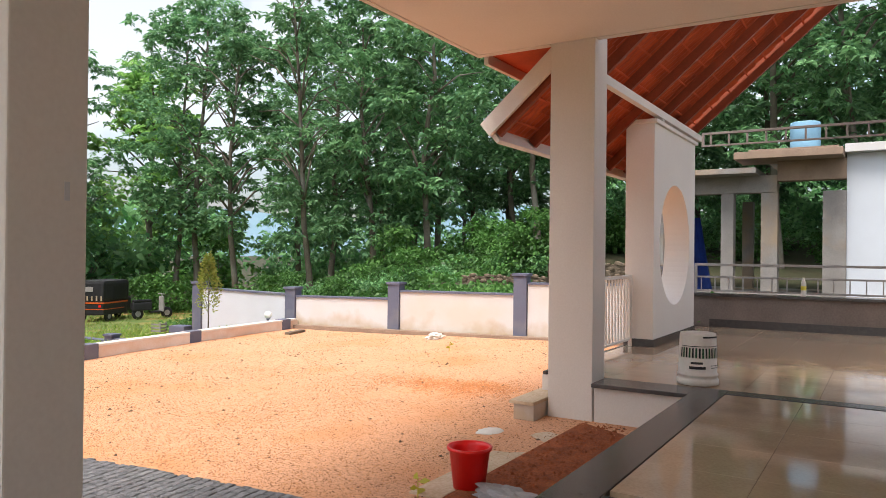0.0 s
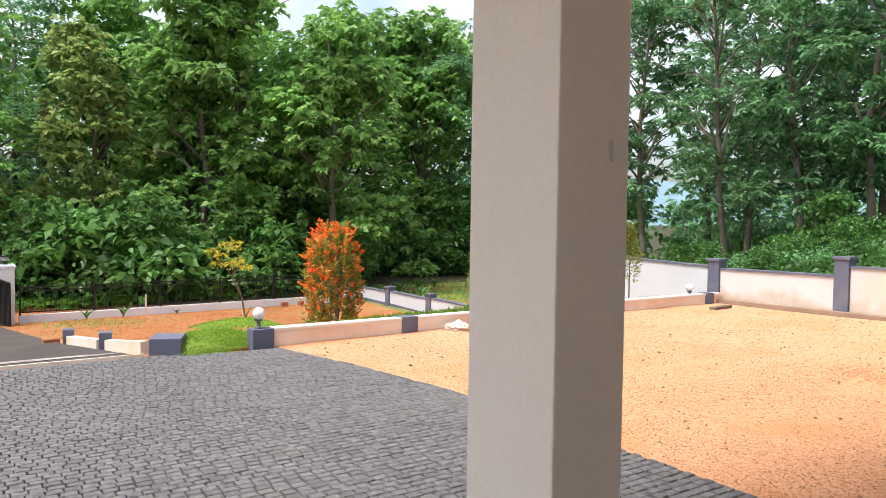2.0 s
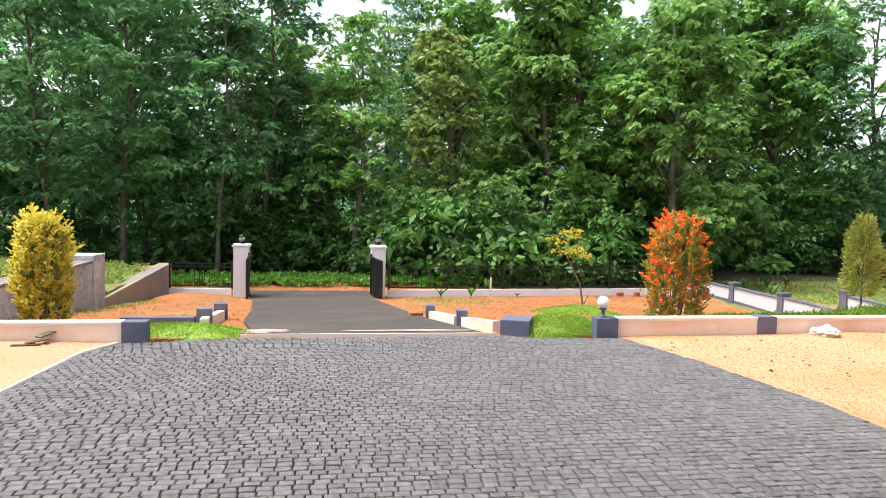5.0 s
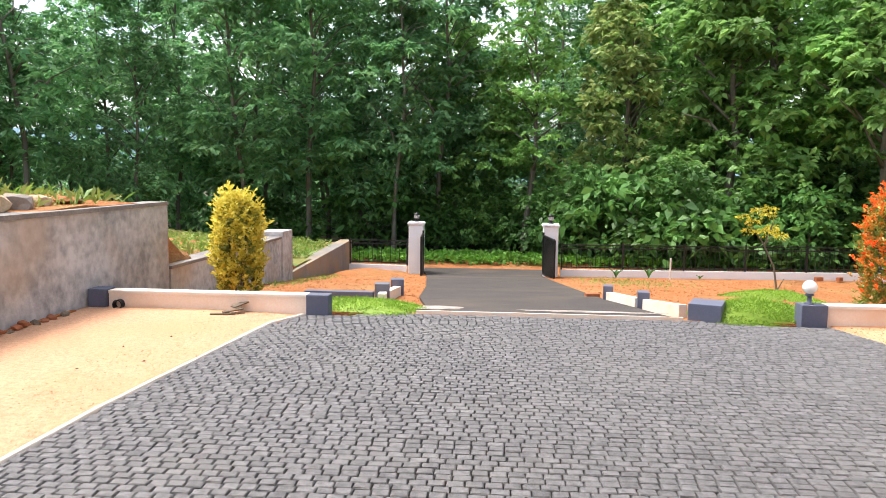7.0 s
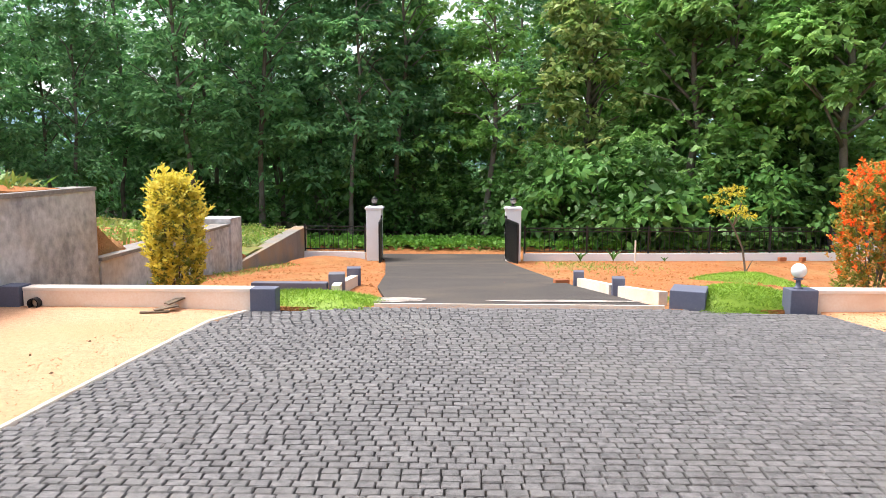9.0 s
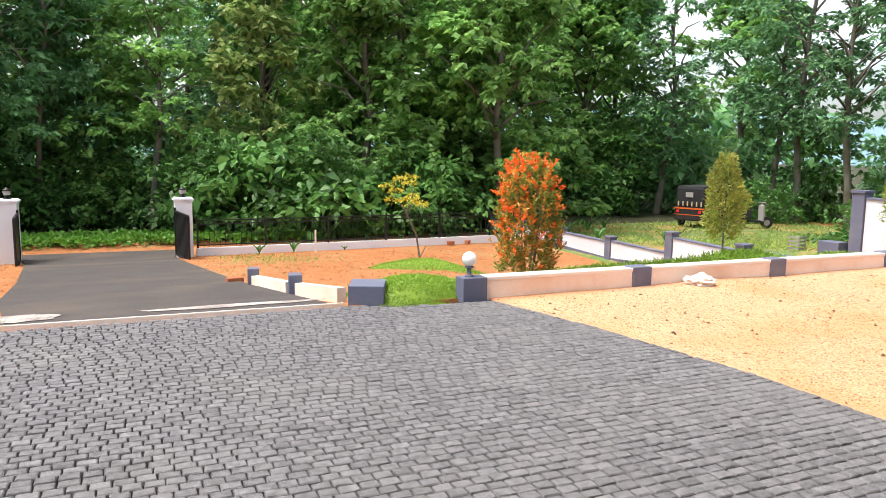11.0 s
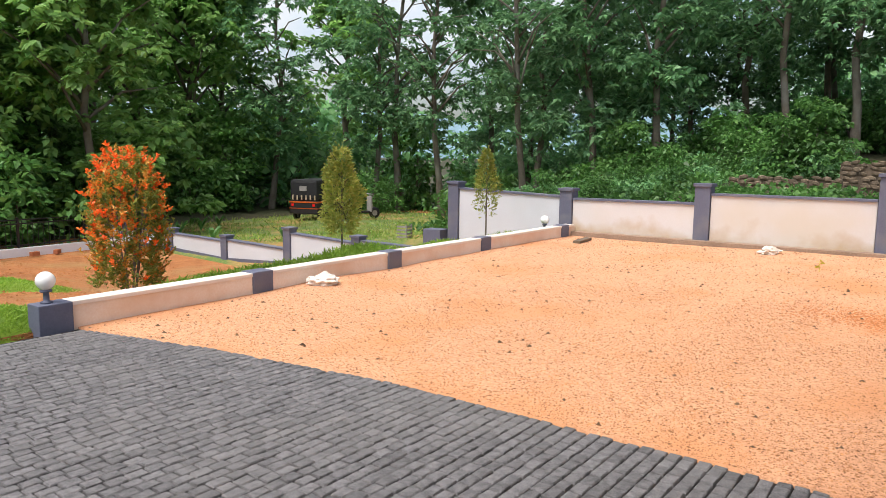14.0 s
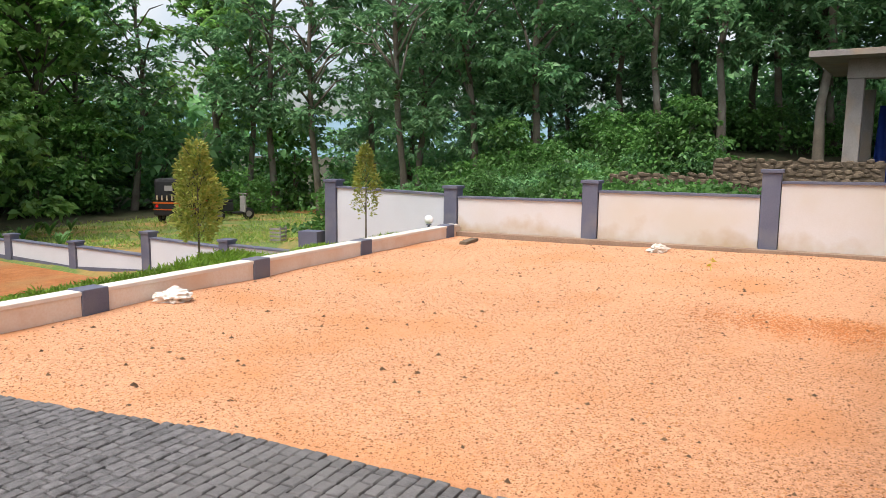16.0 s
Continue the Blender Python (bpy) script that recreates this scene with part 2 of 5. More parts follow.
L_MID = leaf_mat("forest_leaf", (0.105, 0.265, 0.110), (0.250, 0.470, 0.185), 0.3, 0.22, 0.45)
L_OLIVE = leaf_mat("olive_leaf", (0.16, 0.28, 0.075), (0.38, 0.43, 0.15), 0.35, 0.2, 0.45)
L_SHRUB = leaf_mat("shrub_leaf", (0.055, 0.155, 0.034), (0.125, 0.265, 0.062), 0.35, 0.25, 0.4)
L_GOLD = leaf_mat("golden_leaf", (0.95, 0.83, 0.16), (0.80, 0.68, 0.09), 0.2, 0.05, 0.4)
L_RED = leaf_mat("red_young_leaf", (0.95, 0.11, 0.025), (0.92, 0.27, 0.04), 0.25, 0.05, 0.35)
L_MIX = leaf_mat("olive_green_leaf", (0.13, 0.22, 0.045), (0.34, 0.33, 0.06), 0.35, 0.05)
L_AMBER = leaf_mat("amber_leaf", (0.62, 0.22, 0.035), (0.45, 0.29, 0.05), 0.35, 0.05, 0.3)
L_LIME = leaf_mat("lime_leaf", (0.46, 0.46, 0.04), (0.62, 0.54, 0.06), 0.25, 0.05, 0.25)
L_PALE = leaf_mat("yellow_green_leaf", (0.24, 0.33, 0.06), (0.44, 0.43, 0.11), 0.3, 0.1)
L_GRASS = leaf_mat("grass_blade", (0.15, 0.29, 0.03), (0.29, 0.43, 0.055), 0.35, 0.1)
L_CREEP = leaf_mat("creeper_leaf", (0.10, 0.27, 0.03), (0.20, 0.42, 0.06), 0.3, 0.1)
L_WILD = leaf_mat("wild_grass", (0.15, 0.29, 0.04), (0.34, 0.36, 0.10), 0.3, 0.1)


# ---- mesh helpers ----
def link(name, me, material, parent=None, label=""):
    ob = new(name, me)
    for m in (material if isinstance(material, (list, tuple)) else [material]):
        me.materials.append(m)
    if parent:
        ob.parent = parent
    if label:
        ob["label"] = label
    return ob


def part(name, bm, material, parent=None, label="", smooth=False):
    me = bpy.data.meshes.new(name)
    if smooth:
        for f in bm.faces:
            f.smooth = True
    bm.to_mesh(me)
    bm.free()
    return link(name, me, material, parent, label)


def thing(name, label, category, m=None, group="", kind=""):
    e = new(name)
    if m is not None:
        e.matrix_basis = m
    return tagged(e, label, category, group, kind)


def box(bm, x0, y0, z0, x1, y1, z1, bevel=0.0, m=None):
    """A bevelled box added to bm."""
    r = bmesh.ops.create_cube(bm, size=1)
    vs = r["verts"]
    for v in vs:
        v.co = Vector(((x0 + x1) / 2 + v.co.x * (x1 - x0), (y0 + y1) / 2 + v.co.y * (y1 - y0), (z0 + z1) / 2 + v.co.z * (z1 - z0)))
    if bevel:
        es = list({e for v in vs for e in v.link_edges})
        r = bmesh.ops.bevel(bm, geom=es, offset=bevel, segments=2, affect='EDGES', profile=0.6)
        vs = list({v for f in r["faces"] for v in f.verts} | {v for v in vs if v.is_valid})
    if m is not None:
        bmesh.ops.transform(bm, matrix=m, verts=vs)
    return vs


def boxes(*rows, bevel=0.0):
    bm = bmesh.new()
    for r in rows:
        box(bm, *r, bevel=bevel)
    return bm


def rod(bm, a, b, r0, r1=None, seg=8):
    """A tapered rod from a to b."""
    a, b = Vector(a), Vector(b)
    r1 = r0 if r1 is None else r1
    d = b - a
    rot = d.to_track_quat('Z', 'Y').to_matrix().to_4x4()
    bmesh.ops.create_cone(bm, cap_ends=True, segments=seg, radius1=r0, radius2=r1, depth=d.length, matrix=Matrix.Translation((a + b) / 2) @ rot)


def lathe(profile, seg=28):
    """A turned solid from (radius, height) pairs."""
    bm = bmesh.new()
    rings = [[bm.verts.new((r * math.cos(2 * math.pi * k / seg), r * math.sin(2 * math.pi * k / seg), z)) for k in range(seg)] for r, z in profile]
    for a, b in zip(rings, rings[1:]):
        for k in range(seg):
            bm.faces.new((a[k], a[(k + 1) % seg], b[(k + 1) % seg], b[k]))
    bm.faces.new(rings[0][::-1])
    bm.faces.new(rings[-1])
    return bm


def prism(outline, z0, z1):
    """An upright solid over a plan outline; z0 and z1 may be functions of x, y."""
    f0 = z0 if callable(z0) else lambda x, y: z0
    f1 = z1 if callable(z1) else lambda x, y: z1
    bm = bmesh.new()
    lo = [bm.verts.new((x, y, f0(x, y))) for x, y in outline]
    hi = [bm.verts.new((x, y, f1(x, y))) for x, y in outline]
    bm.faces.new(lo[::-1])
    bm.faces.new(hi)
    for k in range(len(lo)):
        j = (k + 1) % len(lo)
        bm.faces.new((lo[k], lo[j], hi[j], hi[k]))
    bmesh.ops.recalc_face_normals(bm, faces=bm.faces)
    return bm


def run_wall(p, q, thick, z0, z1):
    """A wall in plan from p to q, its top and foot straight between two end heights (z0 and z1 are pairs)."""
    p, q = Vector(p), Vector(q)
    d = (q - p).normalized()
    nrm = Vector((-d.y, d.x)) * thick / 2
    ln = (q - p).length
    def lerp(pair):
        return lambda x, y: pair[0] + (pair[1] - pair[0]) * ((Vector((x, y)) - p).dot(d)) / ln
    return prism([p + nrm, p - nrm, q - nrm, q + nrm], lerp(z0), lerp(z1))


RNG = np.random.default_rng(7)


def leaf_mesh(name, pts, dirs, size, aspect=0.45, fold=0.25, flat=0.0):
    """Leaf blades: each a folded rhomb at a point, pointing along dirs, with random roll."""
    k = len(pts)
    dirs = dirs / (np.linalg.norm(dirs, axis=1, keepdims=True) + 1e-9)
    rnd = RNG.normal(size=(k, 3))
    side = np.cross(dirs, np.array([0, 0, 1.0]) * flat + rnd * (1 - flat))
    side /= np.linalg.norm(side, axis=1, keepdims=True) + 1e-9
    nrm = np.cross(side, dirs)
    s = (np.asarray(size) * RNG.uniform(0.6, 1.25, k))[:, None]
    base = pts
    tip = pts + dirs * s - np.array([0, 0, 0.18]) * s
    mid = pts + dirs * s * 0.5
    a, b = mid + side * s * aspect * 0.5 + nrm * s * fold * 0.3, mid - side * s * aspect * 0.5 + nrm * s * fold * 0.3
    co = np.stack([base, a, tip, b], 1).reshape(-1, 3)
    me = bpy.data.meshes.new(name)
    me.vertices.add(4 * k)
    me.vertices.foreach_set("co", co.ravel().astype(np.float32))
    me.loops.add(4 * k)
    me.polygons.add(k)
    me.loops.foreach_set("vertex_index", np.arange(4 * k, dtype=np.int32))
    me.polygons.foreach_set("loop_start", np.arange(0, 4 * k, 4, dtype=np.int32))
    me.polygons.foreach_set("loop_total", np.full(k, 4, dtype=np.int32))
    me.update(calc_edges=True)
    return me


def clumps(centres, radii, per):
    """Points scattered in clumps, with outward directions."""
    c = np.repeat(centres, per, axis=0)
    r = np.repeat(radii, per)[:, None]
    d = RNG.normal(size=c.shape)
    d /= np.linalg.norm(d, axis=1, keepdims=True)
    rad = RNG.uniform(0.25, 1.0, (len(c), 1)) ** 0.6
    d[:, 2] = np.where(RNG.uniform(size=len(d)) < 0.75, np.abs(d[:, 2]), d[:, 2])
    return c + d * r * rad * np.array([1, 1, 0.6]), d * np.array([1, 1, 0.35]) + RNG.normal(size=c.shape) * 0.4 + np.array([0, 0, -0.25])


def crown_points(z0, z1, width, count, shape, hollow=0.55):
    """Clump centres in a crown of uneven outline. shape(u) is the half width at height u in 0..1."""
    out = []
    lump = RNG.uniform(0, 6.28, 4)
    while len(out) < count:
        u = RNG.uniform()
        a = RNG.uniform(0, 6.28)
        r = width * shape(u) * (1 + 0.28 * math.sin(2 * a + lump[0] + 5 * u) + 0.2 * math.sin(3 * a + lump[1] - 7 * u)) * RNG.uniform(hollow, 1.0)
        out.append((r * math.cos(a), r * math.sin(a), z0 + (z1 - z0) * u))
    return np.array(out)


def tree_trunk(height, r, limbs, reach, lean=0.0, seed=1, base=0.35):
    """A tapered, slightly crooked trunk with limbs."""
    g = random.Random(seed)
    bm = bmesh.new()
    pts, x, y = [], 0.0, 0.0
    for k in range(8):
        pts.append(Vector((x, y, height * k / 7 - 0.3 * (k == 0))))
        x += g.uniform(-0.22, 0.22) * height / 12 + lean * height / 7
        y += g.uniform(-0.22, 0.22) * height / 12
    rings = [[bm.verts.new(p + Vector((math.cos(q * 0.6981), math.sin(q * 0.6981), 0)) * r * (1.3 if k == 0 else 1 - 0.11 * k)) for q in range(9)] for k, p in enumerate(pts)]
    for a, b in zip(rings, rings[1:]):
        for q in range(9):
            bm.faces.new((a[q], a[(q + 1) % 9], b[(q + 1) % 9], b[q]))
    for k in range(limbs):
        u = base + (0.95 - base) * k / limbs
        i = min(6, int(u * 7))
        p = pts[i].lerp(pts[i + 1], u * 7 - i)
        a, up = g.uniform(0, 6.28), g.uniform(0.3, 1.0)
        e = p + Vector((math.cos(a), math.sin(a), up)) * reach * g.uniform(0.5, 1.0) * (1.1 - 0.5 * u)
        mid = p.lerp(e, 0.5) + Vector((0, 0, 0.12 * reach))
        rod(bm, p, mid, r * 0.42 * (1.1 - u * 0.6), r * 0.28 * (1.1 - u * 0.6), 6)
        rod(bm, mid, e, r * 0.28 * (1.1 - u * 0.6), r * 0.08, 6)
    return bm


def sprays(centres, radii, per, leaves):
    """Boughs of foliage: domes of rosettes, each rosette a whorl of spreading, slightly drooping leaves."""
    c = np.repeat(centres, per, axis=0)
    r = np.repeat(radii, per)[:, None]
    d = RNG.normal(size=c.shape)
    d[:, 2] = np.where(RNG.uniform(size=len(d)) < 0.8, np.abs(d[:, 2]), d[:, 2])
    d /= np.linalg.norm(d, axis=1, keepdims=True)
    tip = c + d * r * RNG.uniform(0.35, 1.0, (len(c), 1)) ** 0.45 * np.array([1, 1, 0.62])
    n = len(tip)
    a = (RNG.uniform(0, 6.28, (n, 1)) + np.arange(leaves)[None] * 6.283 / leaves + RNG.normal(size=(n, leaves)) * 0.25)
    way = np.stack([np.cos(a), np.sin(a), RNG.uniform(-1.0, 0.2, a.shape)], -1) + 0.55 * d[:, None, :]
    p = np.repeat(tip, leaves, axis=0) + RNG.normal(size=(n * leaves, 3)) * 0.035
    return p, way.reshape(-1, 3)


def make_tree(name, label, height, r, z0, width, boughs, per, bsize, leaf, mat_leaf, shape, limbs=14, lean=0.0, seed=1, hollow=0.5, aspect=0.45, whorl=7):
    t = thing(name, label, "tree")
    part("trunk", tree_trunk(height * 0.93, r, limbs, width, lean, seed), BARK, t, smooth=True)
    c = crown_points(z0, height, width, boughs, shape, hollow)
    c[:, 0] += lean * c[:, 2]
    p, d = sprays(c, RNG.uniform(0.6, 1.3, boughs) * bsize, per, whorl)
    link("crown", leaf_mesh("crown", p, d, leaf, aspect, flat=0.66), mat_leaf, t)
    return t


def H(x, y, z=0.0, rz=0.0):
    """A pose in the house's own axes, which lie 7 degrees clockwise from the yard's."""
    return pose(0.064, 0.078, 0, 0, 0, -7) @ pose(x, y, z, 0, 0, rz)


# ---- ground ----
def bx(y):
    """x of the boundary wall's inner face, which runs straight."""
    return 12.12


def gz(x, y):
    """Height of the natural ground."""
    zg = -0.1 * (min(max(y, 8.4), 22.0) - 8.4)
    if y < 8.42 and -4.8 < x < bx(y) + 0.9:
        return -0.12
    if x < -4.8:
        zl = float(np.interp(y, [0, 10.2, 10.6, 15.5, 16.2, 22.4, 23.2], [1.06, 1.14, 0.16, 0.1, -0.55, -0.5, -1.36]))
        return zl + 0.35 * max(0, min(1, (-5.5 - x) / 6)) * (y < 23) + 0.06 * noise.noise(Vector((x, y, 0)))
    if x > bx(y) + 0.12:
        k = min(1.0, (x - bx(y) - 0.12) / 5.0)
        far = float(np.interp(y, [-20, 3, 5, 8, 11, 15, 20, 26], [0.35, 0.35, 0.65, 0.75, 0.1, -0.8, -1.3, -1.4]))
        near_z = float(np.interp(y, [-20, 5, 10, 13, 20, 24], [0.2, 0.2, 0.05, -0.55, -1.1, -1.4]))
        rise = max(0.0, min(30.0, x - 22)) * 0.10 * max(0.0, min(1.0, (16 - y) / 8))
        return near_z + (far - near_z) * k + rise + 0.05 * noise.noise(Vector((x * 0.7, y * 0.7, 3)))
    k = max(0.0, min(1.0, (x - float(np.interp(y, [9, 13, 16], [3.7, 4.6, 6.2]))) / 3.2))
    zg += (float(np.interp(y, [8.4, 9.1, 10.5, 13, 15, 17.3, 22], [0.06, -0.04, -0.5, -0.98, -1.25, -1.5, -1.38])) - zg) * k
    far = max(0, min(1, (y - 22) / 3))
    return zg + 0.02 * noise.noise(Vector((x, y, 0))) * (1 - far)


def axis(lo, hi, step):
    return [-900, -400, -200, -120, -80, -60, -50] + [lo + step * k for k in range(int((hi - lo) / step) + 1)] + [60, 75, 100, 150, 250, 500, 900]


gx = sorted(set(axis(-40, 50, 0.8) + [-4.81, -4.79]))
gy = sorted(set(axis(-40, 46, 0.8) + [8.41, 8.43, 22.0]))
verts = [(x, y, gz(x, y)) for y in gy for x in gx]
nx = len(gx)
faces, kinds = [], []
for j in range(len(gy) - 1):
    for i in range(nx - 1):
        faces.append((j * nx + i, j * nx + i + 1, (j + 1) * nx + i + 1, (j + 1) * nx + i))
        cx, cy = (gx[i] + gx[i + 1]) / 2, (gy[j] + gy[j + 1]) / 2
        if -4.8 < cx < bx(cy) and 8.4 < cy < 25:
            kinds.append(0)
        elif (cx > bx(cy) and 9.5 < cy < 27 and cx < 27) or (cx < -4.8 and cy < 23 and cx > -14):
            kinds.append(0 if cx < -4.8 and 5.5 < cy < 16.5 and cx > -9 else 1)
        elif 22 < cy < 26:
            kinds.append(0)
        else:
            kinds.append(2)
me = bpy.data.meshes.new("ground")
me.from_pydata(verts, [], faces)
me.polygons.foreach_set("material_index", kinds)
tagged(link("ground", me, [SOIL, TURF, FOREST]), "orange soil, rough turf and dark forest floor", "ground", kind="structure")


def sheet(name, outline, z0, z1, material, label, category):
    return tagged(part(name, prism(outline, z0, z1), material), label, category, kind="structure")


def edge_x(y):
    """x of the line between setts and gravel, which bows slightly."""
    return float(np.interp(y, [-4, 2.0, 3.7, 5.5, 7.0, 8.2], [3.7, 3.85, 3.88, 3.85, 3.62, 3.33]))


def left_x(y):
    return float(np.interp(y, [-4, 4.1, 4.9, 6.2, 7.7, 8.3], [-2.75, -2.7, -2.68, -2.58, -2.46, -2.2]))


def gravel_sheet(name, xs0, xs1, ys, rise, material=GRAVEL, label="bright orange crushed-stone gravel yard"):
    """A gently uneven gravel bed between two edge lines, with a skirt."""
    bm = bmesh.new()
    cols = 30
    rows_ = []
    for y in ys:
        a, b = xs0(y), xs1(y)
        rows_.append([bm.verts.new((a + (b - a) * k / cols, y, rise(a + (b - a) * k / cols, y))) for k in range(cols + 1)])
    for r0, r1 in zip(rows_, rows_[1:]):
        for k in range(cols):
            bm.faces.new((r0[k], r0[k + 1], r1[k + 1], r1[k]))
    e = [x for x in bm.edges if x.is_boundary]
    ex = bmesh.ops.extrude_edge_only(bm, edges=e)
    for v in ex["geom"]:
        if isinstance(v, bmesh.types.BMVert):
            v.co.z -= 0.15
    return tagged(part(name, bm, material, smooth=True), label, "gravel", kind="structure")


def rise_right(x, y):
    t = max(0.0, min(1.0, (x - edge_x(y)) / 3.0))
    return 0.004 + 0.03 * t + 0.07 * max(0.0, min(1.0, (x - 8) / 5)) * max(0.0, min(1.0, (6.5 - y) / 3)) + 0.018 * noise.noise(Vector((x * 0.9, y * 0.9, 1))) * t


ys = [-6 + 0.4 * k for k in range(36)] + [8.345]
gravel_sheet("gravel_yard", edge_x, lambda y: bx(y) + 0.02, ys, rise_right)
gravel_sheet("gravel_side", lambda y: -4.72, left_x, ys, lambda x, y: 0.004 + 0.03 * max(0.0, min(1.0, (left_x(y) - x) / 1.0)), PALEGRAVEL, "pale sandy orange gravel of the side yard")
sheet("sett_bed", [(left_x(-4) - 0.1, -4), (3.9, -4), (3.9, 3.7), (3.4, 8.35), (2.4, 8.3), (1.9, 8.5), (-0.9, 8.55), (-1.9, 8.2), (-2.5, 8.0), (-2.75, 4)], -0.1, -0.016, JOINT, "dark sandy joints between granite setts", "joint")
bm = bmesh.new()
prow = None
for k in range(60):
    y = 1.0 + 7.2 * k / 59
    a = 0.035 + 0.018 * noise.noise(Vector((y * 3, 0, 0)))
    cur = [bm.verts.new((left_x(y) + dx, y, z)) for dx, z in ((-a, -0.02), (-a * 0.6, 0.018), (0.006, 0.014), (0.008, -0.02))]
    if prow:
        for q in range(3):
            bm.faces.new((prow[q], prow[q + 1], cur[q + 1], cur[q]))
    prow = cur
tagged(part("edging", bm, LOWWHITE, smooth=True), "pale mortar haunch along the edge of the setts", "edging", kind="structure")
# asphalt drive down to the gate
bm = bmesh.new()
lft = [(-1.0, 8.52), (-1.03, 9.3), (-1.3, 11), (-1.5, 14), (-2.0, 19), (-2.3, 21.8), (-2.8, 23.3)]
rgt = [(1.75, 8.5), (1.62, 9.6), (1.42, 11.4), (1.3, 14), (1.15, 18), (1.08, 21.8), (1.4, 23.3)]
for (a, b), (c, d) in zip(zip(lft, rgt), list(zip(lft, rgt))[1:]):
    for s in range(10):
        f = lambda p, q, u: (p[0] + (q[0] - p[0]) * u, p[1] + (q[1] - p[1]) * u)
        q4 = [f(a, b, s / 10), f(a, b, (s + 1) / 10), f(c, d, (s + 1) / 10), f(c, d, s / 10)]
        bm.faces.new([bm.verts.new((x, y, -0.1 * (min(y, 22) - 8.4) + 0.035)) for x, y in q4])
bmesh.ops.remove_doubles(bm, verts=bm.verts, dist=0.002)
e = [x for x in bm.edges if x.is_boundary]
for v in bmesh.ops.extrude_edge_only(bm, edges=e)["geom"]:
    if isinstance(v, bmesh.types.BMVert):
        v.co.z -= 0.12
tagged(part("road", bm, ASPHALT), "dark asphalt drive sloping down to the gate", "road", kind="structure")
sheet("kerb", [(-1.05, 8.47), (1.85, 8.45), (1.85, 8.475), (-1.05, 8.495)], -0.1, 0.034, LOWWHITE, "pale mortar line between setts and asphalt", "kerb")

# ---- porch and house ----
HM = H(0, 0)
def hpart(name, bm, material, parent=None, label="", smooth=False):
    """A part built in the house's axes."""
    bmesh.ops.transform(bm, matrix=HM, verts=bm.verts)
    return part(name, bm, material, parent, label, smooth)


tagged(hpart("ceiling", boxes((-2.2, -5.2, 3.58, 6.405, 3.02, 3.72)), WHITE), "white painted underside of the flat porch roof", "ceiling", kind="structure")
tagged(hpart("trim", boxes((-2.22, 3.02, 3.573, 6.49, 3.07, 3.82), (6.407, 2.25, 3.574, 6.489, 3.018, 3.82), (6.407, -5.2, 3.574, 6.489, 1.79, 3.82)), WHITE), "white fascia edge of the flat porch roof", "fascia", kind="structure")
tagged(hpart("wall_south", boxes((-4.0, -5.4, -0.1, 13.2, -5.2, 3.9)), WHITE), "plain white house wall behind the porch", "wall", kind="structure")
t = thing("porch_pillar", "square white painted porch pillar standing on the setts", "pillar", H(1.019, 1.461, 0, 10.7))
part("shaft", boxes((-0.121, -0.145, -0.1, 0.121, 0.145, 3.578), bevel=0.006), WHITE, t)
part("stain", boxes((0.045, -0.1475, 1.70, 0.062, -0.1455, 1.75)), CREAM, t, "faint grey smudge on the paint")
t = thing("verandah_pillar", "tall white painted pillar at the verandah corner", "pillar")
hpart("shaft", boxes((6.42, 1.80, -0.1, 6.76, 2.24, 3.66), bevel=0.006), WHITE, t)
# raised verandah floor
tagged(hpart("verandah_base", boxes((6.42, -5.2, -0.1, 12.95, 1.78, 0.355), (6.77, 1.78, -0.1, 12.95, 2.45, 0.355), (3.0, -5.2, -0.1, 6.42, 0.90, 0.355)), WHITE), "white painted plinth of the raised verandah", "plinth", kind="structure")
t = tagged(hpart("floor", boxes((3.2, -5.2, 0.357, 12.9, -5.15, 0.389)), GRANITE), "polished beige floor tiles with a dark granite border", "floor", kind="structure")
tm = bpy.data.meshes.new("tile")
bm = boxes((-0.2988, -0.2988, 0, 0.2988, 0.2988, 0.034), bevel=0.0015)
bm.to_mesh(tm)
bm.free()
tm.materials.append(TILE)
def lay_tiles(x0, x1, y0, y1):
    for a in range(int((x1 - x0) / 0.6)):
        for b in range(int((y1 - y0) / 0.6)):
            o = new("tile", tm)
            o.parent = t
            o.matrix_basis = H(x0 + 0.3 + 0.6 * a, y0 + 0.3 + 0.6 * b, 0.356)
lay_tiles(3.53, 6.54, -4.742, 0.66)
lay_tiles(6.76, 12.77, -4.842, 1.76)
lay_tiles(6.80, 12.81, 1.80, 2.41)
hpart("granite_border", boxes((3.15, 0.665, 0.357, 6.75, 0.93, 0.392), (6.56, -5.15, 0.357, 6.74, 0.66, 0.3925), (6.36, 0.931, 0.357, 6.75, 1.79, 0.3915), (6.78, 2.412, 0.357, 12.9, 2.45, 0.3912), (3.15, -5.15, 0.357, 3.445, 0.66, 0.3914), bevel=0.003), GRANITE, t, "dark polished granite border")
hpart("tile_strip", boxes((6.78, 1.764, 0.357, 12.9, 1.797, 0.3895)), TILE, t)
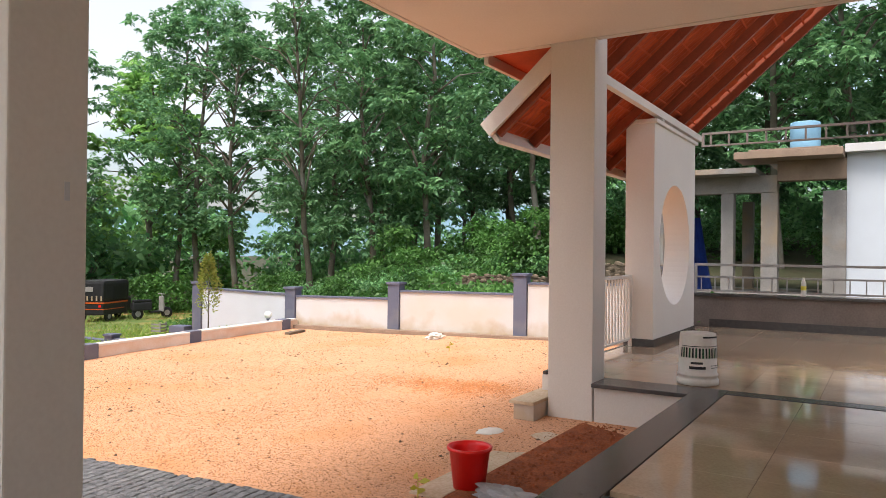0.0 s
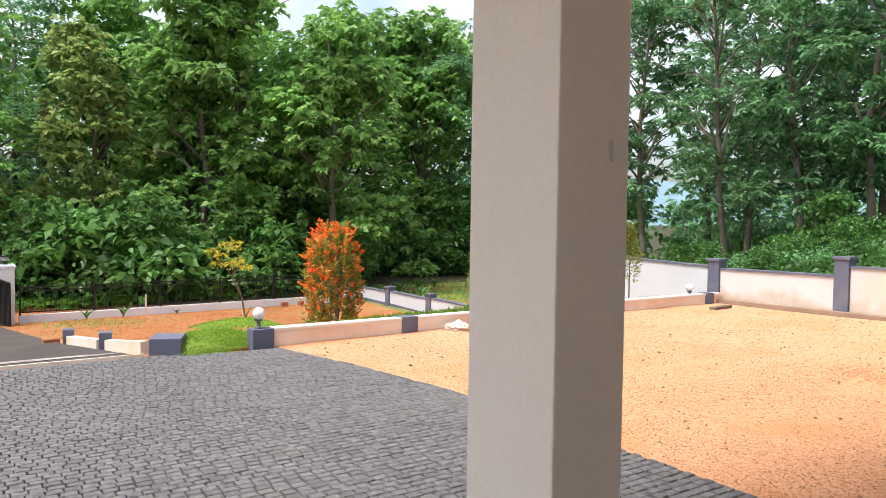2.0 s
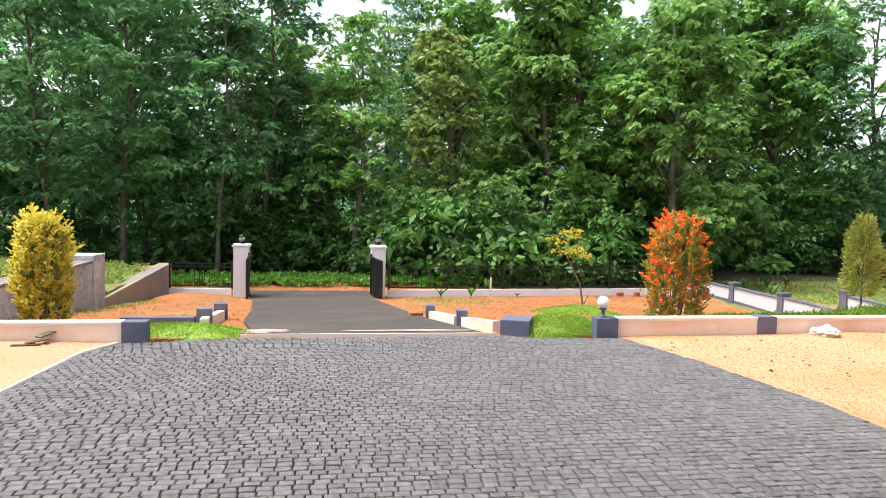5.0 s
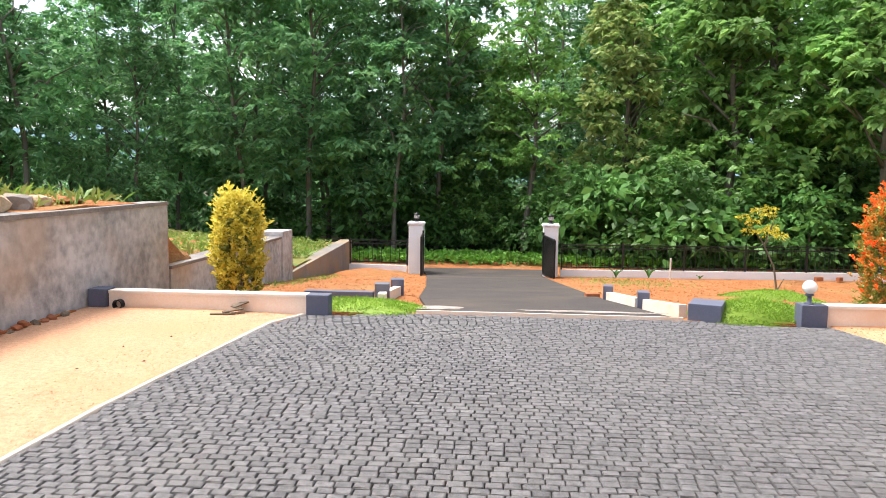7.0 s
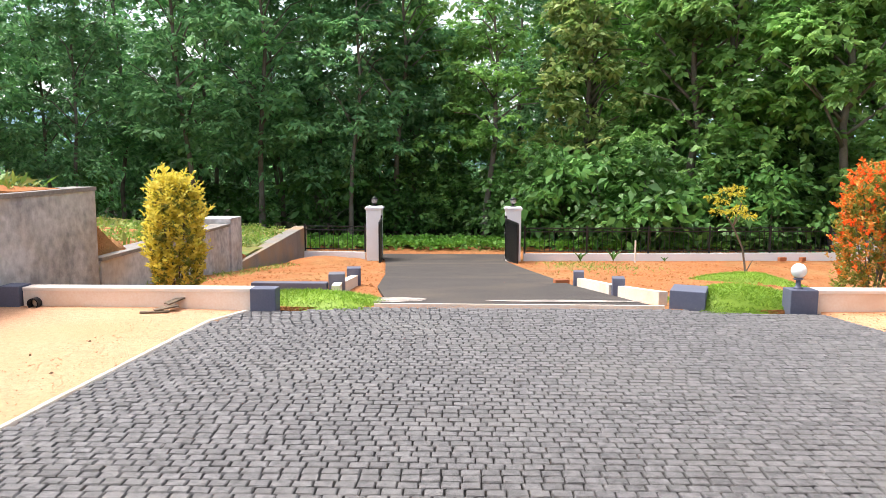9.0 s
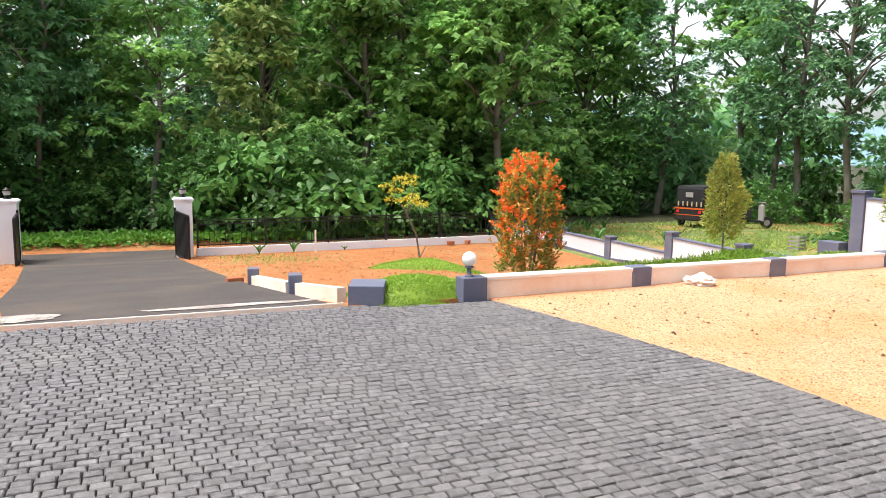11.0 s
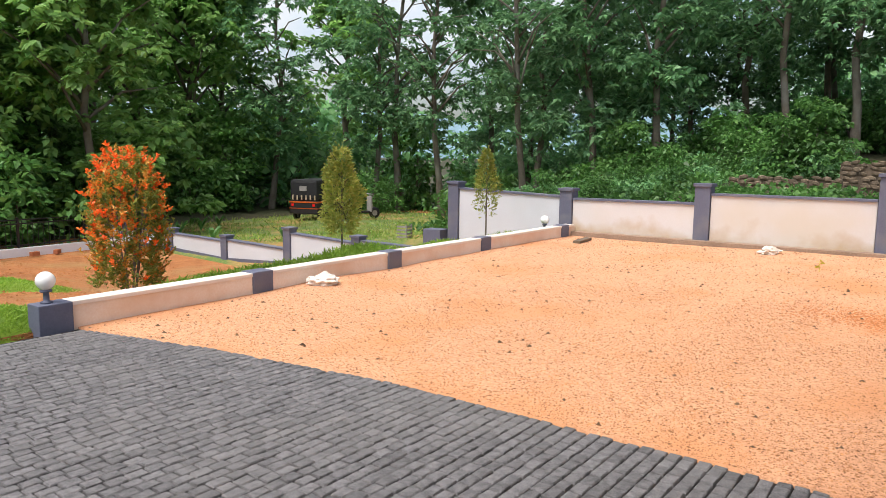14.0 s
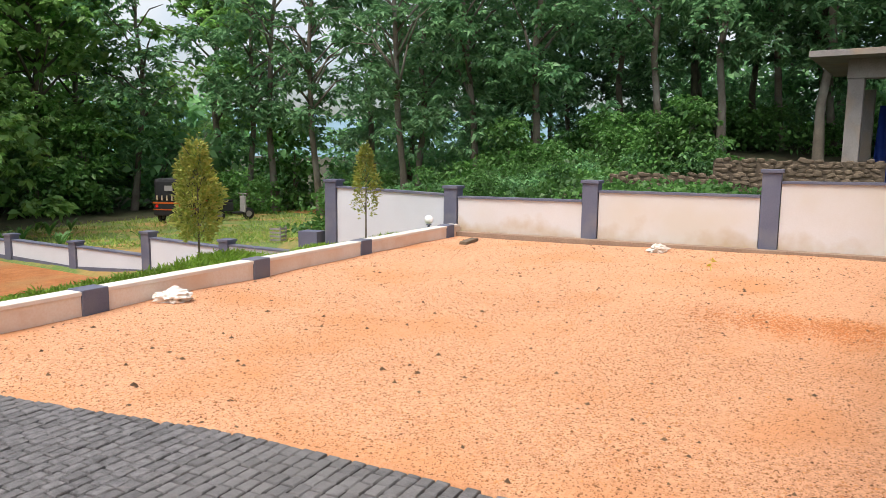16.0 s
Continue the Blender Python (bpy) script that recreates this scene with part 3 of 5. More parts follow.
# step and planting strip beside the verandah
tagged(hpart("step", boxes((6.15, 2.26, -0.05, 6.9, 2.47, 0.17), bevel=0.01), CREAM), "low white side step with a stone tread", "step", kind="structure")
tagged(hpart("step_tread", boxes((6.12, 2.25, 0.172, 6.9, 2.50, 0.205), bevel=0.004), YELLOWSTONE), "yellowish stone tread on the low step", "step", kind="structure")
tagged(hpart("soil_bed", boxes((3.9, 0.905, -0.05, 6.41, 1.87, 0.03), bevel=0.01), REDSOIL), "bare red soil bed along the verandah plinth", "soil", kind="structure")
tagged(hpart("soil_edging", boxes((3.9, 1.88, -0.05, 6.4, 2.12, 0.022), bevel=0.006), YELLOWSTONE), "dusty stone edging of the soil bed", "edging", kind="structure")
# wall with the round opening
bm = bmesh.new()
cx, cz, rr_, x0, x1, z0, z1 = 10.45, 1.72, 0.84, 9.34, 11.62, 0.392, 3.28
N = 64
def square_at(a):
    c, s = math.cos(a), math.sin(a)
    k = min((x1 - cx if c > 0 else cx - x0) / max(abs(c), 1e-6), (z1 - cz if s > 0 else cz - z0) / max(abs(s), 1e-6))
    return cx + c * k, cz + s * k
angs = sorted([2 * math.pi * k / N for k in range(N)] + [math.atan2(z - cz, x - cx) % (2 * math.pi) for x in (x0, x1) for z in (z0, z1)])
loops = []
for y in (2.05, 2.42):
    loops.append(([bm.verts.new((cx + rr_ * math.cos(a), y, cz + rr_ * math.sin(a))) for a in angs], [bm.verts.new((square_at(a)[0], y, square_at(a)[1])) for a in angs]))
for k in range(len(angs)):
    j = (k + 1) % len(angs)
    (i0, o0), (i1, o1) = loops
    for q4 in ((i0[k], i0[j], o0[j], o0[k]), (i1[j], i1[k], o1[k], o1[j]), (i0[j], i0[k], i1[k], i1[j]), (o0[k], o0[j], o1[j], o1[k])):
        bm.faces.new(q4)
bmesh.ops.recalc_face_normals(bm, faces=bm.faces)
t = tagged(hpart("wall_round_opening", bm, WHITE), "thick white wall pierced by a large round opening", "wall", kind="structure")
hpart("skirting", boxes((9.33, 2.035, 0.393, 11.63, 2.049, 0.49), (9.325, 2.036, 0.393, 9.339, 2.43, 0.489)), GRANITE, t, "dark granite skirting")
hpart("cap", boxes((9.30, 2.01, 3.282, 11.66, 2.46, 3.33), bevel=0.005), WHITE, t)
tagged(hpart("wall_parapet", boxes((12.7, -5.2, 0.392, 12.9, 2.44, 0.90), bevel=0.004), PARAPET), "low dark parapet at the end of the verandah", "wall", kind="structure")
tagged(hpart("baseboard", boxes((12.68, -5.2, 0.391, 12.699, 2.03, 0.52)), GRANITE), "dark granite skirting of the parapet", "skirting", kind="structure")
tagged(hpart("coping", boxes((12.64, -5.2, 0.902, 12.96, 2.45, 0.945), bevel=0.005), GRANITE), "dark granite coping of the low parapet", "coping", kind="structure")


def railing(name, label, length, height, bars, base, m, mid=None, thick=0.016, mt=STEEL):
    """A welded railing along +x."""
    g = thing(name, label, "railing", m)
    part("top_rail", boxes((0, -0.02, height - 0.04, length, 0.02, height), bevel=0.004), mt, g)
    part("bottom_rail", boxes((0, -0.016, base, length, 0.016, base + 0.03), bevel=0.003), mt, g)
    hi = height - 0.04
    if mid:
        part("middle_rail", boxes((0, -0.016, mid, length, 0.016, mid + 0.03), bevel=0.003), mt, g)
        hi = mid
    me = None
    for k in range(bars):
        x = length * (k + 0.5) / bars
        if me is None:
            b = part("bar", boxes((-thick / 2, -thick / 2, base + 0.03, thick / 2, thick / 2, hi), bevel=0.002), mt, g)
            me = b.data
        else:
            b = new("bar", me)
            b.parent = g
        b.matrix_basis = pose(x, 0, 0)
    for x in (0.02, length - 0.02):
        o = part("post", boxes((x - 0.022, -0.022, 0, x + 0.022, 0.022, height - 0.041), bevel=0.003), mt, g)
    return g


railing("side_railing", "white painted steel railing with close upright bars", 2.5, 0.92, 22, 0.08, H(6.80, 2.33, 0.392), thick=0.02, mt=WHITE)
railing("parapet_railing", "grey steel railing with an open lower band on the parapet", 7.5, 0.50, 34, 0.03, H(12.8, 2.3, 0.946, -90), mid=0.26, thick=0.018)
railing("trellis_beam", "brownish steel ladder beam spanning under the roof edge", 7.5, 0.24, 26, 0.0, H(12.8, 2.2, 3.42, -90), thick=0.03, mt=RAILBROWN)

# tiled lean-to roof over the verandah
RX0, RX1, RY0, RY1, SL = 6.62, 11.9, 2.98, -1.6, 0.877
def rz_at(y):
    return 3.467 + SL * (2.3 - y)
roof = thing("verandah_roof", "lean-to roof of red clay tiles on brown steel rafters", "roof")
ln = math.hypot(RY0 - RY1, SL * (RY0 - RY1))
RM = HM @ Matrix.Translation((RX0, RY0, rz_at(RY0))) @ Matrix.Rotation(-math.atan(SL), 4, 'X') @ Matrix.Rotation(math.pi, 4, 'Z') @ Matrix.Diagonal((-1, 1, 1, 1))
def roof_part(name, bm, material, label=""):
    bmesh.ops.transform(bm, matrix=RM, verts=bm.verts)
    bmesh.ops.recalc_face_normals(bm, faces=bm.faces)
    return part(name, bm, material, roof, label)
W = RX1 - RX0
for k in range(7):
    x = 0.03 + (W - 0.12) * k / 6
    roof_part("rafter", boxes((x, 0, -0.12, x + 0.06, ln, -0.005), bevel=0.003), RUSTBROWN)
for k in range(16):
    y = 0.15 + 0.34 * k
    if y < ln - 0.1:
        roof_part("batten", boxes((0, y, -0.004, W, y + 0.02, 0.020)), TERRA)
verts_, faces_ = [], []
for j in range(int(ln / 0.34)):
    for i in range(int(W / 0.235)):
        xa, ya = i * 0.235 + 0.004, j * 0.34
        za, zb = 0.05, 0.026
        b0 = len(verts_)
        prof = [(0, 0.0), (0.06, 0.016), (0.115, 0.002), (0.17, 0.016), (0.228, 0.0)]
        for yy, zz in ((ya - 0.03, za), (ya + 0.345, zb)):
            for dx, dz in prof:
                verts_.append((xa + dx, yy, zz + dz))
        for yy, zz in ((ya - 0.03, za + 0.014), (ya + 0.345, zb + 0.014)):
            for dx, dz in prof:
                verts_.append((xa + dx, yy, zz + dz))
        for s in range(4):
            faces_.append((b0 + s, b0 + 5 + s, b0 + 6 + s, b0 + 1 + s))
            faces_.append((b0 + 10 + s, b0 + 11 + s, b0 + 16 + s, b0 + 15 + s))
            faces_.append((b0 + s, b0 + 1 + s, b0 + 11 + s, b0 + 10 + s))
me = bpy.data.meshes.new("tiles")
me.from_pydata(verts_, [], faces_)
o = link("tiles", me, TERRA, roof, "overlapping red clay tiles")
o.matrix_basis = RM
o["kind"] = "stuff"
roof_part("bargeboard", boxes((-0.05, -0.06, -0.07, -0.004, ln, 0.10), bevel=0.004), WHITE, "white bargeboard")
roof_part("bargeboard", boxes((W + 0.004, -0.06, -0.06, W + 0.04, ln, 0.08), bevel=0.004), RUSTBROWN)
roof_part("fascia", boxes((-0.003, -0.062, -0.17, W + 0.04, -0.012, 0.04), bevel=0.004), WHITE, "white eave board")
hpart("upper_eave", boxes((6.50, 2.25, 3.60, 8.0, 2.96, 3.66)), TERRA, roof, "red tiled upper eave")
hpart("upper_fascia", boxes((6.50, 2.962, 3.50, 8.0, 3.01, 3.68), bevel=0.004), WHITE, roof, "white upper eave board")
t = thing("roof_beam", "white painted steel beam carrying the tiled roof", "beam")
hpart("beam", boxes((6.78, 2.01, 3.37, 11.9, 2.09, 3.47), bevel=0.004), WHITE, t)
hpart("stub_post", boxes((9.62, 2.02, 3.331, 9.70, 2.08, 3.369)), WHITE, t)

# ---- boundary wall with stepped panels ----
def post_at(x, y, z0, z1, w, label, rz=0.0, name="wall_post", category="post", material=GREY, cap=True):
    g = thing(name, label, category, pose(x, y, 0, 0, 0, rz))
    part("shaft", boxes((-w / 2, -w / 2, z0, w / 2, w / 2, z1 - 0.05 * cap), bevel=0.006), material, g)
    if cap:
        part("cap", boxes((-w / 2 - 0.025, -w / 2 - 0.025, z1 - 0.049, w / 2 + 0.025, w / 2 + 0.025, z1), bevel=0.006), material, g)
    return g
BLBL = "slate-grey square post of the white boundary wall"
PY = [(25.6, -0.72), (23.25, -0.75), (20.84, -0.735), (18.39, -0.75), (15.94, -0.375), (13.67, -0.40), (11.0, 0.89), (8.53, 0.85), (6.14, 1.01), (3.62, 1.23), (1.1, 1.40)]
for y, z in PY:
    w = 0.24
    o = post_at(bx(y) + 0.12, y, gz(bx(y) - 0.5, y) - 0.3, z, w, BLBL, name="wall_post")
    o["group"] = "boundary wall posts"
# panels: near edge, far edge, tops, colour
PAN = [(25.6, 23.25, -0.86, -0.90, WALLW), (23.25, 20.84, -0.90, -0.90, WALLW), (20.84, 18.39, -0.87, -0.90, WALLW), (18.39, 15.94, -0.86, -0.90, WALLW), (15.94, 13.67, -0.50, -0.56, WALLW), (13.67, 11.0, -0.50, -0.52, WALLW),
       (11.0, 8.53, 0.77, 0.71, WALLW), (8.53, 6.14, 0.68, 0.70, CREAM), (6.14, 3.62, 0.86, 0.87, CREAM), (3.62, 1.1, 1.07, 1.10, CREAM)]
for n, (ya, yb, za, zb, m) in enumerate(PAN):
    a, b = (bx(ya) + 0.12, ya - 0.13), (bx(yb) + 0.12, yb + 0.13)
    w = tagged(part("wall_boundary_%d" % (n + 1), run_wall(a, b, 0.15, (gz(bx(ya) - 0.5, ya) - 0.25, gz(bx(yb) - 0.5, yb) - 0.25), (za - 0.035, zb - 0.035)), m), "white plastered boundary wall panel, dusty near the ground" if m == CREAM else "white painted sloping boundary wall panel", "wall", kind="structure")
    part("coping", run_wall(a, b, 0.20, (za - 0.034, zb - 0.034), (za, zb)), GREY, w, "thin dark coping")
    if ya > 12:
        part("dado", run_wall((a[0] - 0.08, a[1]), (b[0] - 0.08, b[1]), 0.02, (gz(bx(ya) - 0.5, ya) - 0.2, gz(bx(yb) - 0.5, yb) - 0.2), (gz(bx(ya) - 0.5, ya) + 0.13, gz(bx(yb) - 0.5, yb) + 0.13)), GREY, w, "dark painted foot")
tagged(part("footing", run_wall((bx(8.5) - 0.05, 8.33), (bx(-5) - 0.05, -5), 0.19, (-0.1, -0.1), (0.10, 0.19)), CANOPY), "rough brown footing along the boundary wall", "footing", kind="structure")

# ---- low retaining walls of the yard ----
def block(name, x, y, z0, z1, w, d, label, rz=0.0, group="low wall blocks"):
    g = thing(name, label, "block", pose(x, y, 0, 0, 0, rz), group)
    part("body", boxes((-w / 2, 0, z0, w / 2, d, z1), bevel=0.008), GREY, g)
    return g
w = tagged(part("wall_low_right", boxes((3.29, 8.335, -0.5, bx(8.4) + 0.02, 8.48, 0.185)), LOWWHITE), "low white retaining wall stained with orange dust", "wall", kind="structure")
part("coping", boxes((3.29, 8.325, 0.186, bx(8.4) - 0.05, 8.50, 0.222), bevel=0.006), WHITE, w, "white painted top")
w = tagged(part("wall_low_left", boxes((-4.46, 8.215, -0.5, -2.225, 8.36, 0.185)), LOWWHITE), "low white retaining wall stained with orange dust", "wall", kind="structure")
part("coping", boxes((-4.46, 8.205, 0.186, -2.225, 8.38, 0.222), bevel=0.006), WHITE, w, "white painted top")
BL = "slate-grey painted block set in the low white wall"
for x in (5.20, 7.24, 9.28, 11.75):
    block("wall_block", x, 8.315, -0.1, 0.232, 0.25, 0.19, BL)
block("corner_block", 3.155, 8.31, -0.1, 0.222, 0.265, 0.19, "slate-grey corner block carrying a globe lamp")
block("corner_block", -2.10, 8.20, -0.1, 0.222, 0.25, 0.18, "slate-grey corner block at the end of the low wall")
block("corner_block", -4.58, 8.17, -0.1, 0.235, 0.20, 0.22, "slate-grey block where the low wall meets the retaining wall")
block("drive_block", 2.06, 8.42, -0.1, 0.185, 0.34, 0.42, "broad slate-grey block at the mouth of the drive", -22)
for x, y in ((1.68, 9.75), (1.46, 11.25)):
    block("drive_block", x, y, gz(x, y) - 0.1, gz(x, y) + 0.235, 0.145, 0.20, "small slate-grey post beside the asphalt drive", -8)
for x, y in ((-1.70, 10.1), (-1.70, 11.55)):
    block("drive_block", x, y, gz(x, y) - 0.1, gz(x, y) + 0.25, 0.2, 0.22, "small slate-grey post beside the asphalt drive", 8)
for (a, b) in (((1.93, 8.80), (1.71, 9.73)), ((1.66, 9.97), (1.48, 11.23)), ((-1.68, 10.34), (-1.69, 11.53)), ((-1.60, 9.45), (-1.68, 10.08))):
    w = tagged(part("wall_drive", run_wall(a, b, 0.10, (gz(*a) - 0.15, gz(*b) - 0.15), (gz(*a) + 0.15, gz(*b) + 0.15)), LOWWHITE), "low white edging wall beside the drive", "wall", kind="structure")
tagged(part("wall_slab", boxes((-2.75, 10.05, -0.4, -1.82, 10.2, -0.03), bevel=0.006), GREY), "short grey edging slab behind the lawn patch", "wall", kind="structure")


def globe_lamp(x, y, z, label):
    g = thing("globe_lamp", label, "lamp", pose(x, y, z), "globe lamps")
    part("stem", lathe([(0.045, 0), (0.045, 0.012), (0.024, 0.02), (0.022, 0.085), (0.045, 0.09), (0.045, 0.105), (0.03, 0.108)], 16), GREY, g, smooth=True)
    bm = bmesh.new()
    bmesh.ops.create_uvsphere(bm, u_segments=24, v_segments=14, radius=0.074, matrix=Matrix.Translation((0, 0, 0.178)))
    part("globe", bm, CLOUDY, g, "milky white globe", True)
    return g


globe_lamp(3.13, 8.41, 0.222, "milky white globe lamp on a grey block")
globe_lamp(11.55, 8.62, 0.14, "milky white globe lamp at the far wall corner")

# ---- gate ----
def gate_post(x, y, z0):
    g = thing("gate_post", "white plastered gate post with moulded cap", "gate post", pose(x, y, z0), "gate posts")
    part("shaft", boxes((-0.215, -0.215, -0.3, 0.215, 0.215, 1.44), bevel=0.01), GATEWHITE, g)
    part("cap", boxes((-0.235, -0.235, 1.441, 0.235, 0.235, 1.475), (-0.255, -0.255, 1.476, 0.255, 0.255, 1.515), (-0.225, -0.225, 1.516, 0.225, 0.225, 1.545), bevel=0.006), GATEWHITE, g)
    return g
def gate_lamp(x, y, z):
    g = thing("gate_lamp", "small black lantern with clear glass on a gate post", "lamp", pose(x, y, z), "gate lanterns")
    part("base", lathe([(0.09, 0), (0.09, 0.02), (0.03, 0.035), (0.03, 0.06), (0.075, 0.075), (0.075, 0.085)], 18), IRON, g, smooth=True)
    part("glass", lathe([(0.06, 0.086), (0.085, 0.13), (0.09, 0.20)], 18), STEEL, g, "grey glass bowl", True)
    part("lid", lathe([(0.10, 0.201), (0.09, 0.225), (0.03, 0.25), (0.012, 0.28)], 18), IRON, g, smooth=True)
for x, y in ((-2.62, 22.06), (1.35, 22.06)):
    gate_post(x, y, -1.34)
    gate_lamp(x, y, 0.206)
def gate_leaf(x, y, z, rz, wd):
    g = thing("gate_leaf", "open black steel gate leaf with sheet panel", "gate", pose(x, y, z, 0, 0, rz), "gate leaves")
    part("frame", boxes((0, -0.025, 0, 0.05, 0.025, 1.22), (wd - 0.05, -0.025, 0, wd, 0.025, 1.12), (0.05, -0.025, 0, wd - 0.05, 0.025, 0.05), (0.05, -0.025, 1.10, wd - 0.05, 0.025, 1.15), bevel=0.004), IRON, g)
    part("panel", boxes((0.051, -0.006, 0.051, wd - 0.051, 0.006, 1.099)), IRON, g)
    for k in range(int(wd / 0.14)):
        part("bar", boxes((0.12 + 0.14 * k, -0.016, 0.052, 0.135 + 0.14 * k, -0.0065, 1.098)), IRON, g)
gate_leaf(1.13, 21.78, -1.26, -83, 1.7)
gate_leaf(-2.39, 21.78, -1.26, -86, 1.6)

# ---- street fence ----
def street_fence(a, b, z, label):
    a, b = Vector((*a, 0)), Vector((*b, 0))
    length = (b - a).length
    rz = math.degrees(math.atan2(b.y - a.y, b.x - a.x))
    w = tagged(part("wall_plinth", run_wall(a.xy, b.xy, 0.16, (z - 0.5, z - 0.5), (z + 0.09, z + 0.09)), GATEWHITE), "low white plinth under the street fence", "plinth", kind="structure")
    g = thing("street_fence", label, "fence", pose(a.x, a.y, z + 0.09, 0, 0, rz))
    for zz in (0.06, 0.62, 0.72):
        part("rail", boxes((0, -0.014, zz, length, 0.014, zz + 0.03), bevel=0.003), IRON, g)
    me = mp = None
    for k in range(int(length / 0.14)):
        if me is None:
            o = part("bar", boxes((-0.006, -0.006, 0.03, 0.006, 0.006, 0.70)), IRON, g)
            me = o.data
        else:
            o = new("bar", me)
            o.parent = g
        o.matrix_basis = pose(0.05 + 0.14 * k, 0, 0)
    for k in range(int(length / 1.8) + 1):
        if mp is None:
            o = part("post", boxes((-0.022, -0.022, 0.0, 0.022, 0.022, 0.80), bevel=0.003), IRON, g)
            mp = o.data
        else:
            o = new("post", mp)
            o.parent = g
        o.matrix_basis = pose(0.03 + 1.8 * k, 0, 0)
street_fence((1.66, 22.05), (12.0, 22.75), -1.24, "black iron street fence with upright bars")
street_fence((-4.72, 22.3), (-2.92, 22.1), -1.22, "short black iron fence beside the gate")

# ---- terraced retaining walls ----
RW = -4.70
tagged(part("wall_retaining_high", prism([(RW, -5), (RW, 10.2), (RW - 0.3, 10.2), (RW - 0.3, -5)], -0.12, lambda x, y: 1.0 + 0.0085 * (y - 0)), PLASTER), "tall grey plastered retaining wall with pale patches", "wall", kind="structure")
tagged(part("coping", prism([(RW + 0.015, -5), (RW + 0.015, 10.215), (RW - 0.315, 10.215), (RW - 0.315, -5)], lambda x, y: 1.002 + 0.0085 * y, lambda x, y: 1.05 + 0.0085 * y), CONCRETE), "grey smooth top edge of the retaining wall", "coping", kind="structure")
tagged(part("wall_retaining_middle", prism([(RW + 0.02, 10.22), (RW + 0.02, 15.3), (RW - 0.3, 15.3), (RW - 0.3, 10.22)], -1.2, 0.2), PLASTER), "lower grey retaining wall stained orange", "wall", kind="structure")
tagged(part("coping", boxes((RW - 0.32, 10.22, 0.201, RW + 0.04, 15.3, 0.25), bevel=0.005), CONCRETE), "grey top edge of the lower retaining wall", "coping", kind="structure")
wf = tagged(part("wall_footing", prism([(RW + 0.05, 1.0), (RW + 0.05, 7.9), (RW - 0.02, 7.9), (RW - 0.02, 1.0)], -0.12, lambda x, y: 0.05), SOIL), "rough earth footing under the retaining wall", "footing", kind="structure")
gw = random.Random(3)
for v in range(46):
    bm = bmesh.new()
    bmesh.ops.create_icosphere(bm, subdivisions=1, radius=1)
    for q in bm.verts:
        q.co *= 1 + 0.4 * noise.noise(q.co * 1.4 + Vector((v * 5, 0, 0)))
    o = part("stone", bm, BRICKRED if v % 3 else STONE, wf)
    o.matrix_basis = pose(RW + 0.03 + gw.uniform(0, 0.05), 1.2 + 6.6 * (v + gw.uniform(-0.3, 0.3)) / 46, gw.uniform(0.02, 0.07), 0, 0, gw.uniform(0, 90)) @ Matrix.Diagonal((0.05, gw.uniform(0.07, 0.12), gw.uniform(0.03, 0.055), 1))
t = thing("retaining_pier", "broad grey plastered pier between terrace walls", "pier")
part("body", boxes((RW - 0.6, 15.31, -1.2, RW + 0.06, 16.0, 0.35), bevel=0.01), PLASTER, t)
tagged(part("wall_retaining_low", prism([(RW, 16.02), (RW, 22.6), (RW - 0.35, 22.6), (RW - 0.35, 16.02)], -1.6, lambda x, y: -0.62 + 0.03 * (y - 16)), CONCRETE), "low mossy concrete terrace wall", "wall", kind="structure")

# ---- forest ----
def plant(proto, x, y, s, rz, sink=0.1):
    return copy_thing(proto, pose(x, y, gz(x, y) - sink, 0, 0, rz) @ Matrix.Diagonal((s, s, s, 1)))


round_ = lambda u: max(0.12, math.sin(math.pi * (0.12 + 0.80 * u)) ** 0.7)
full_ = lambda u: max(0.2, (1 - u) ** 0.45 * (0.75 + 0.25 * math.sin(3 * u)))
top_ = lambda u: max(0.15, math.sin(math.pi * (0.08 + 0.85 * u)) ** 0.8)
G1 = "trees of the wood"
TEAK = [make_tree("broadleaf_tree", "tall bright-green broadleaf tree leafy to the ground", h, 0.17, 0.5, 3.0, 50, 23, 1.2, 0.31, L_TEAK, full_, seed=s, aspect=0.62) for h, s in ((11.5, 3), (10.2, 4), (12.5, 5))]
DARK = [make_tree("rubber_tree", "slender dark-green tree with bare pale trunk", h, 0.15, h * 0.22, 2.6, 42, 21, 1.1, 0.27, L_DARK, top_, seed=s, aspect=0.44, whorl=8) for h, s in ((13.0, 13), (14.5, 14), (12.0, 15))]
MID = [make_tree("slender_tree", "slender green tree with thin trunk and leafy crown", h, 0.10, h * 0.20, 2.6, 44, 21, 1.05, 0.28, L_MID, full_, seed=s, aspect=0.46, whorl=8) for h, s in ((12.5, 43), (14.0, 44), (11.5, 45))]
AIRY = [make_tree("airy_tree", "thin airy tree with sky showing through its branches", h, 0.13, h * 0.2, 2.8, 26, 26, 0.95, 0.25, L_DARK, top_, limbs=26, seed=s, hollow=0.3, whorl=8) for h, s in ((11.5, 23), (12.5, 24))]
OLIV = [make_tree("flowering_tree", "tall broadleaf tree with pale olive flowering top", 10.6, 0.16, 1.5, 2.6, 40, 20, 1.05, 0.32, L_OLIVE, full_, seed=33, aspect=0.58)]
BUSH, DIM = [], []
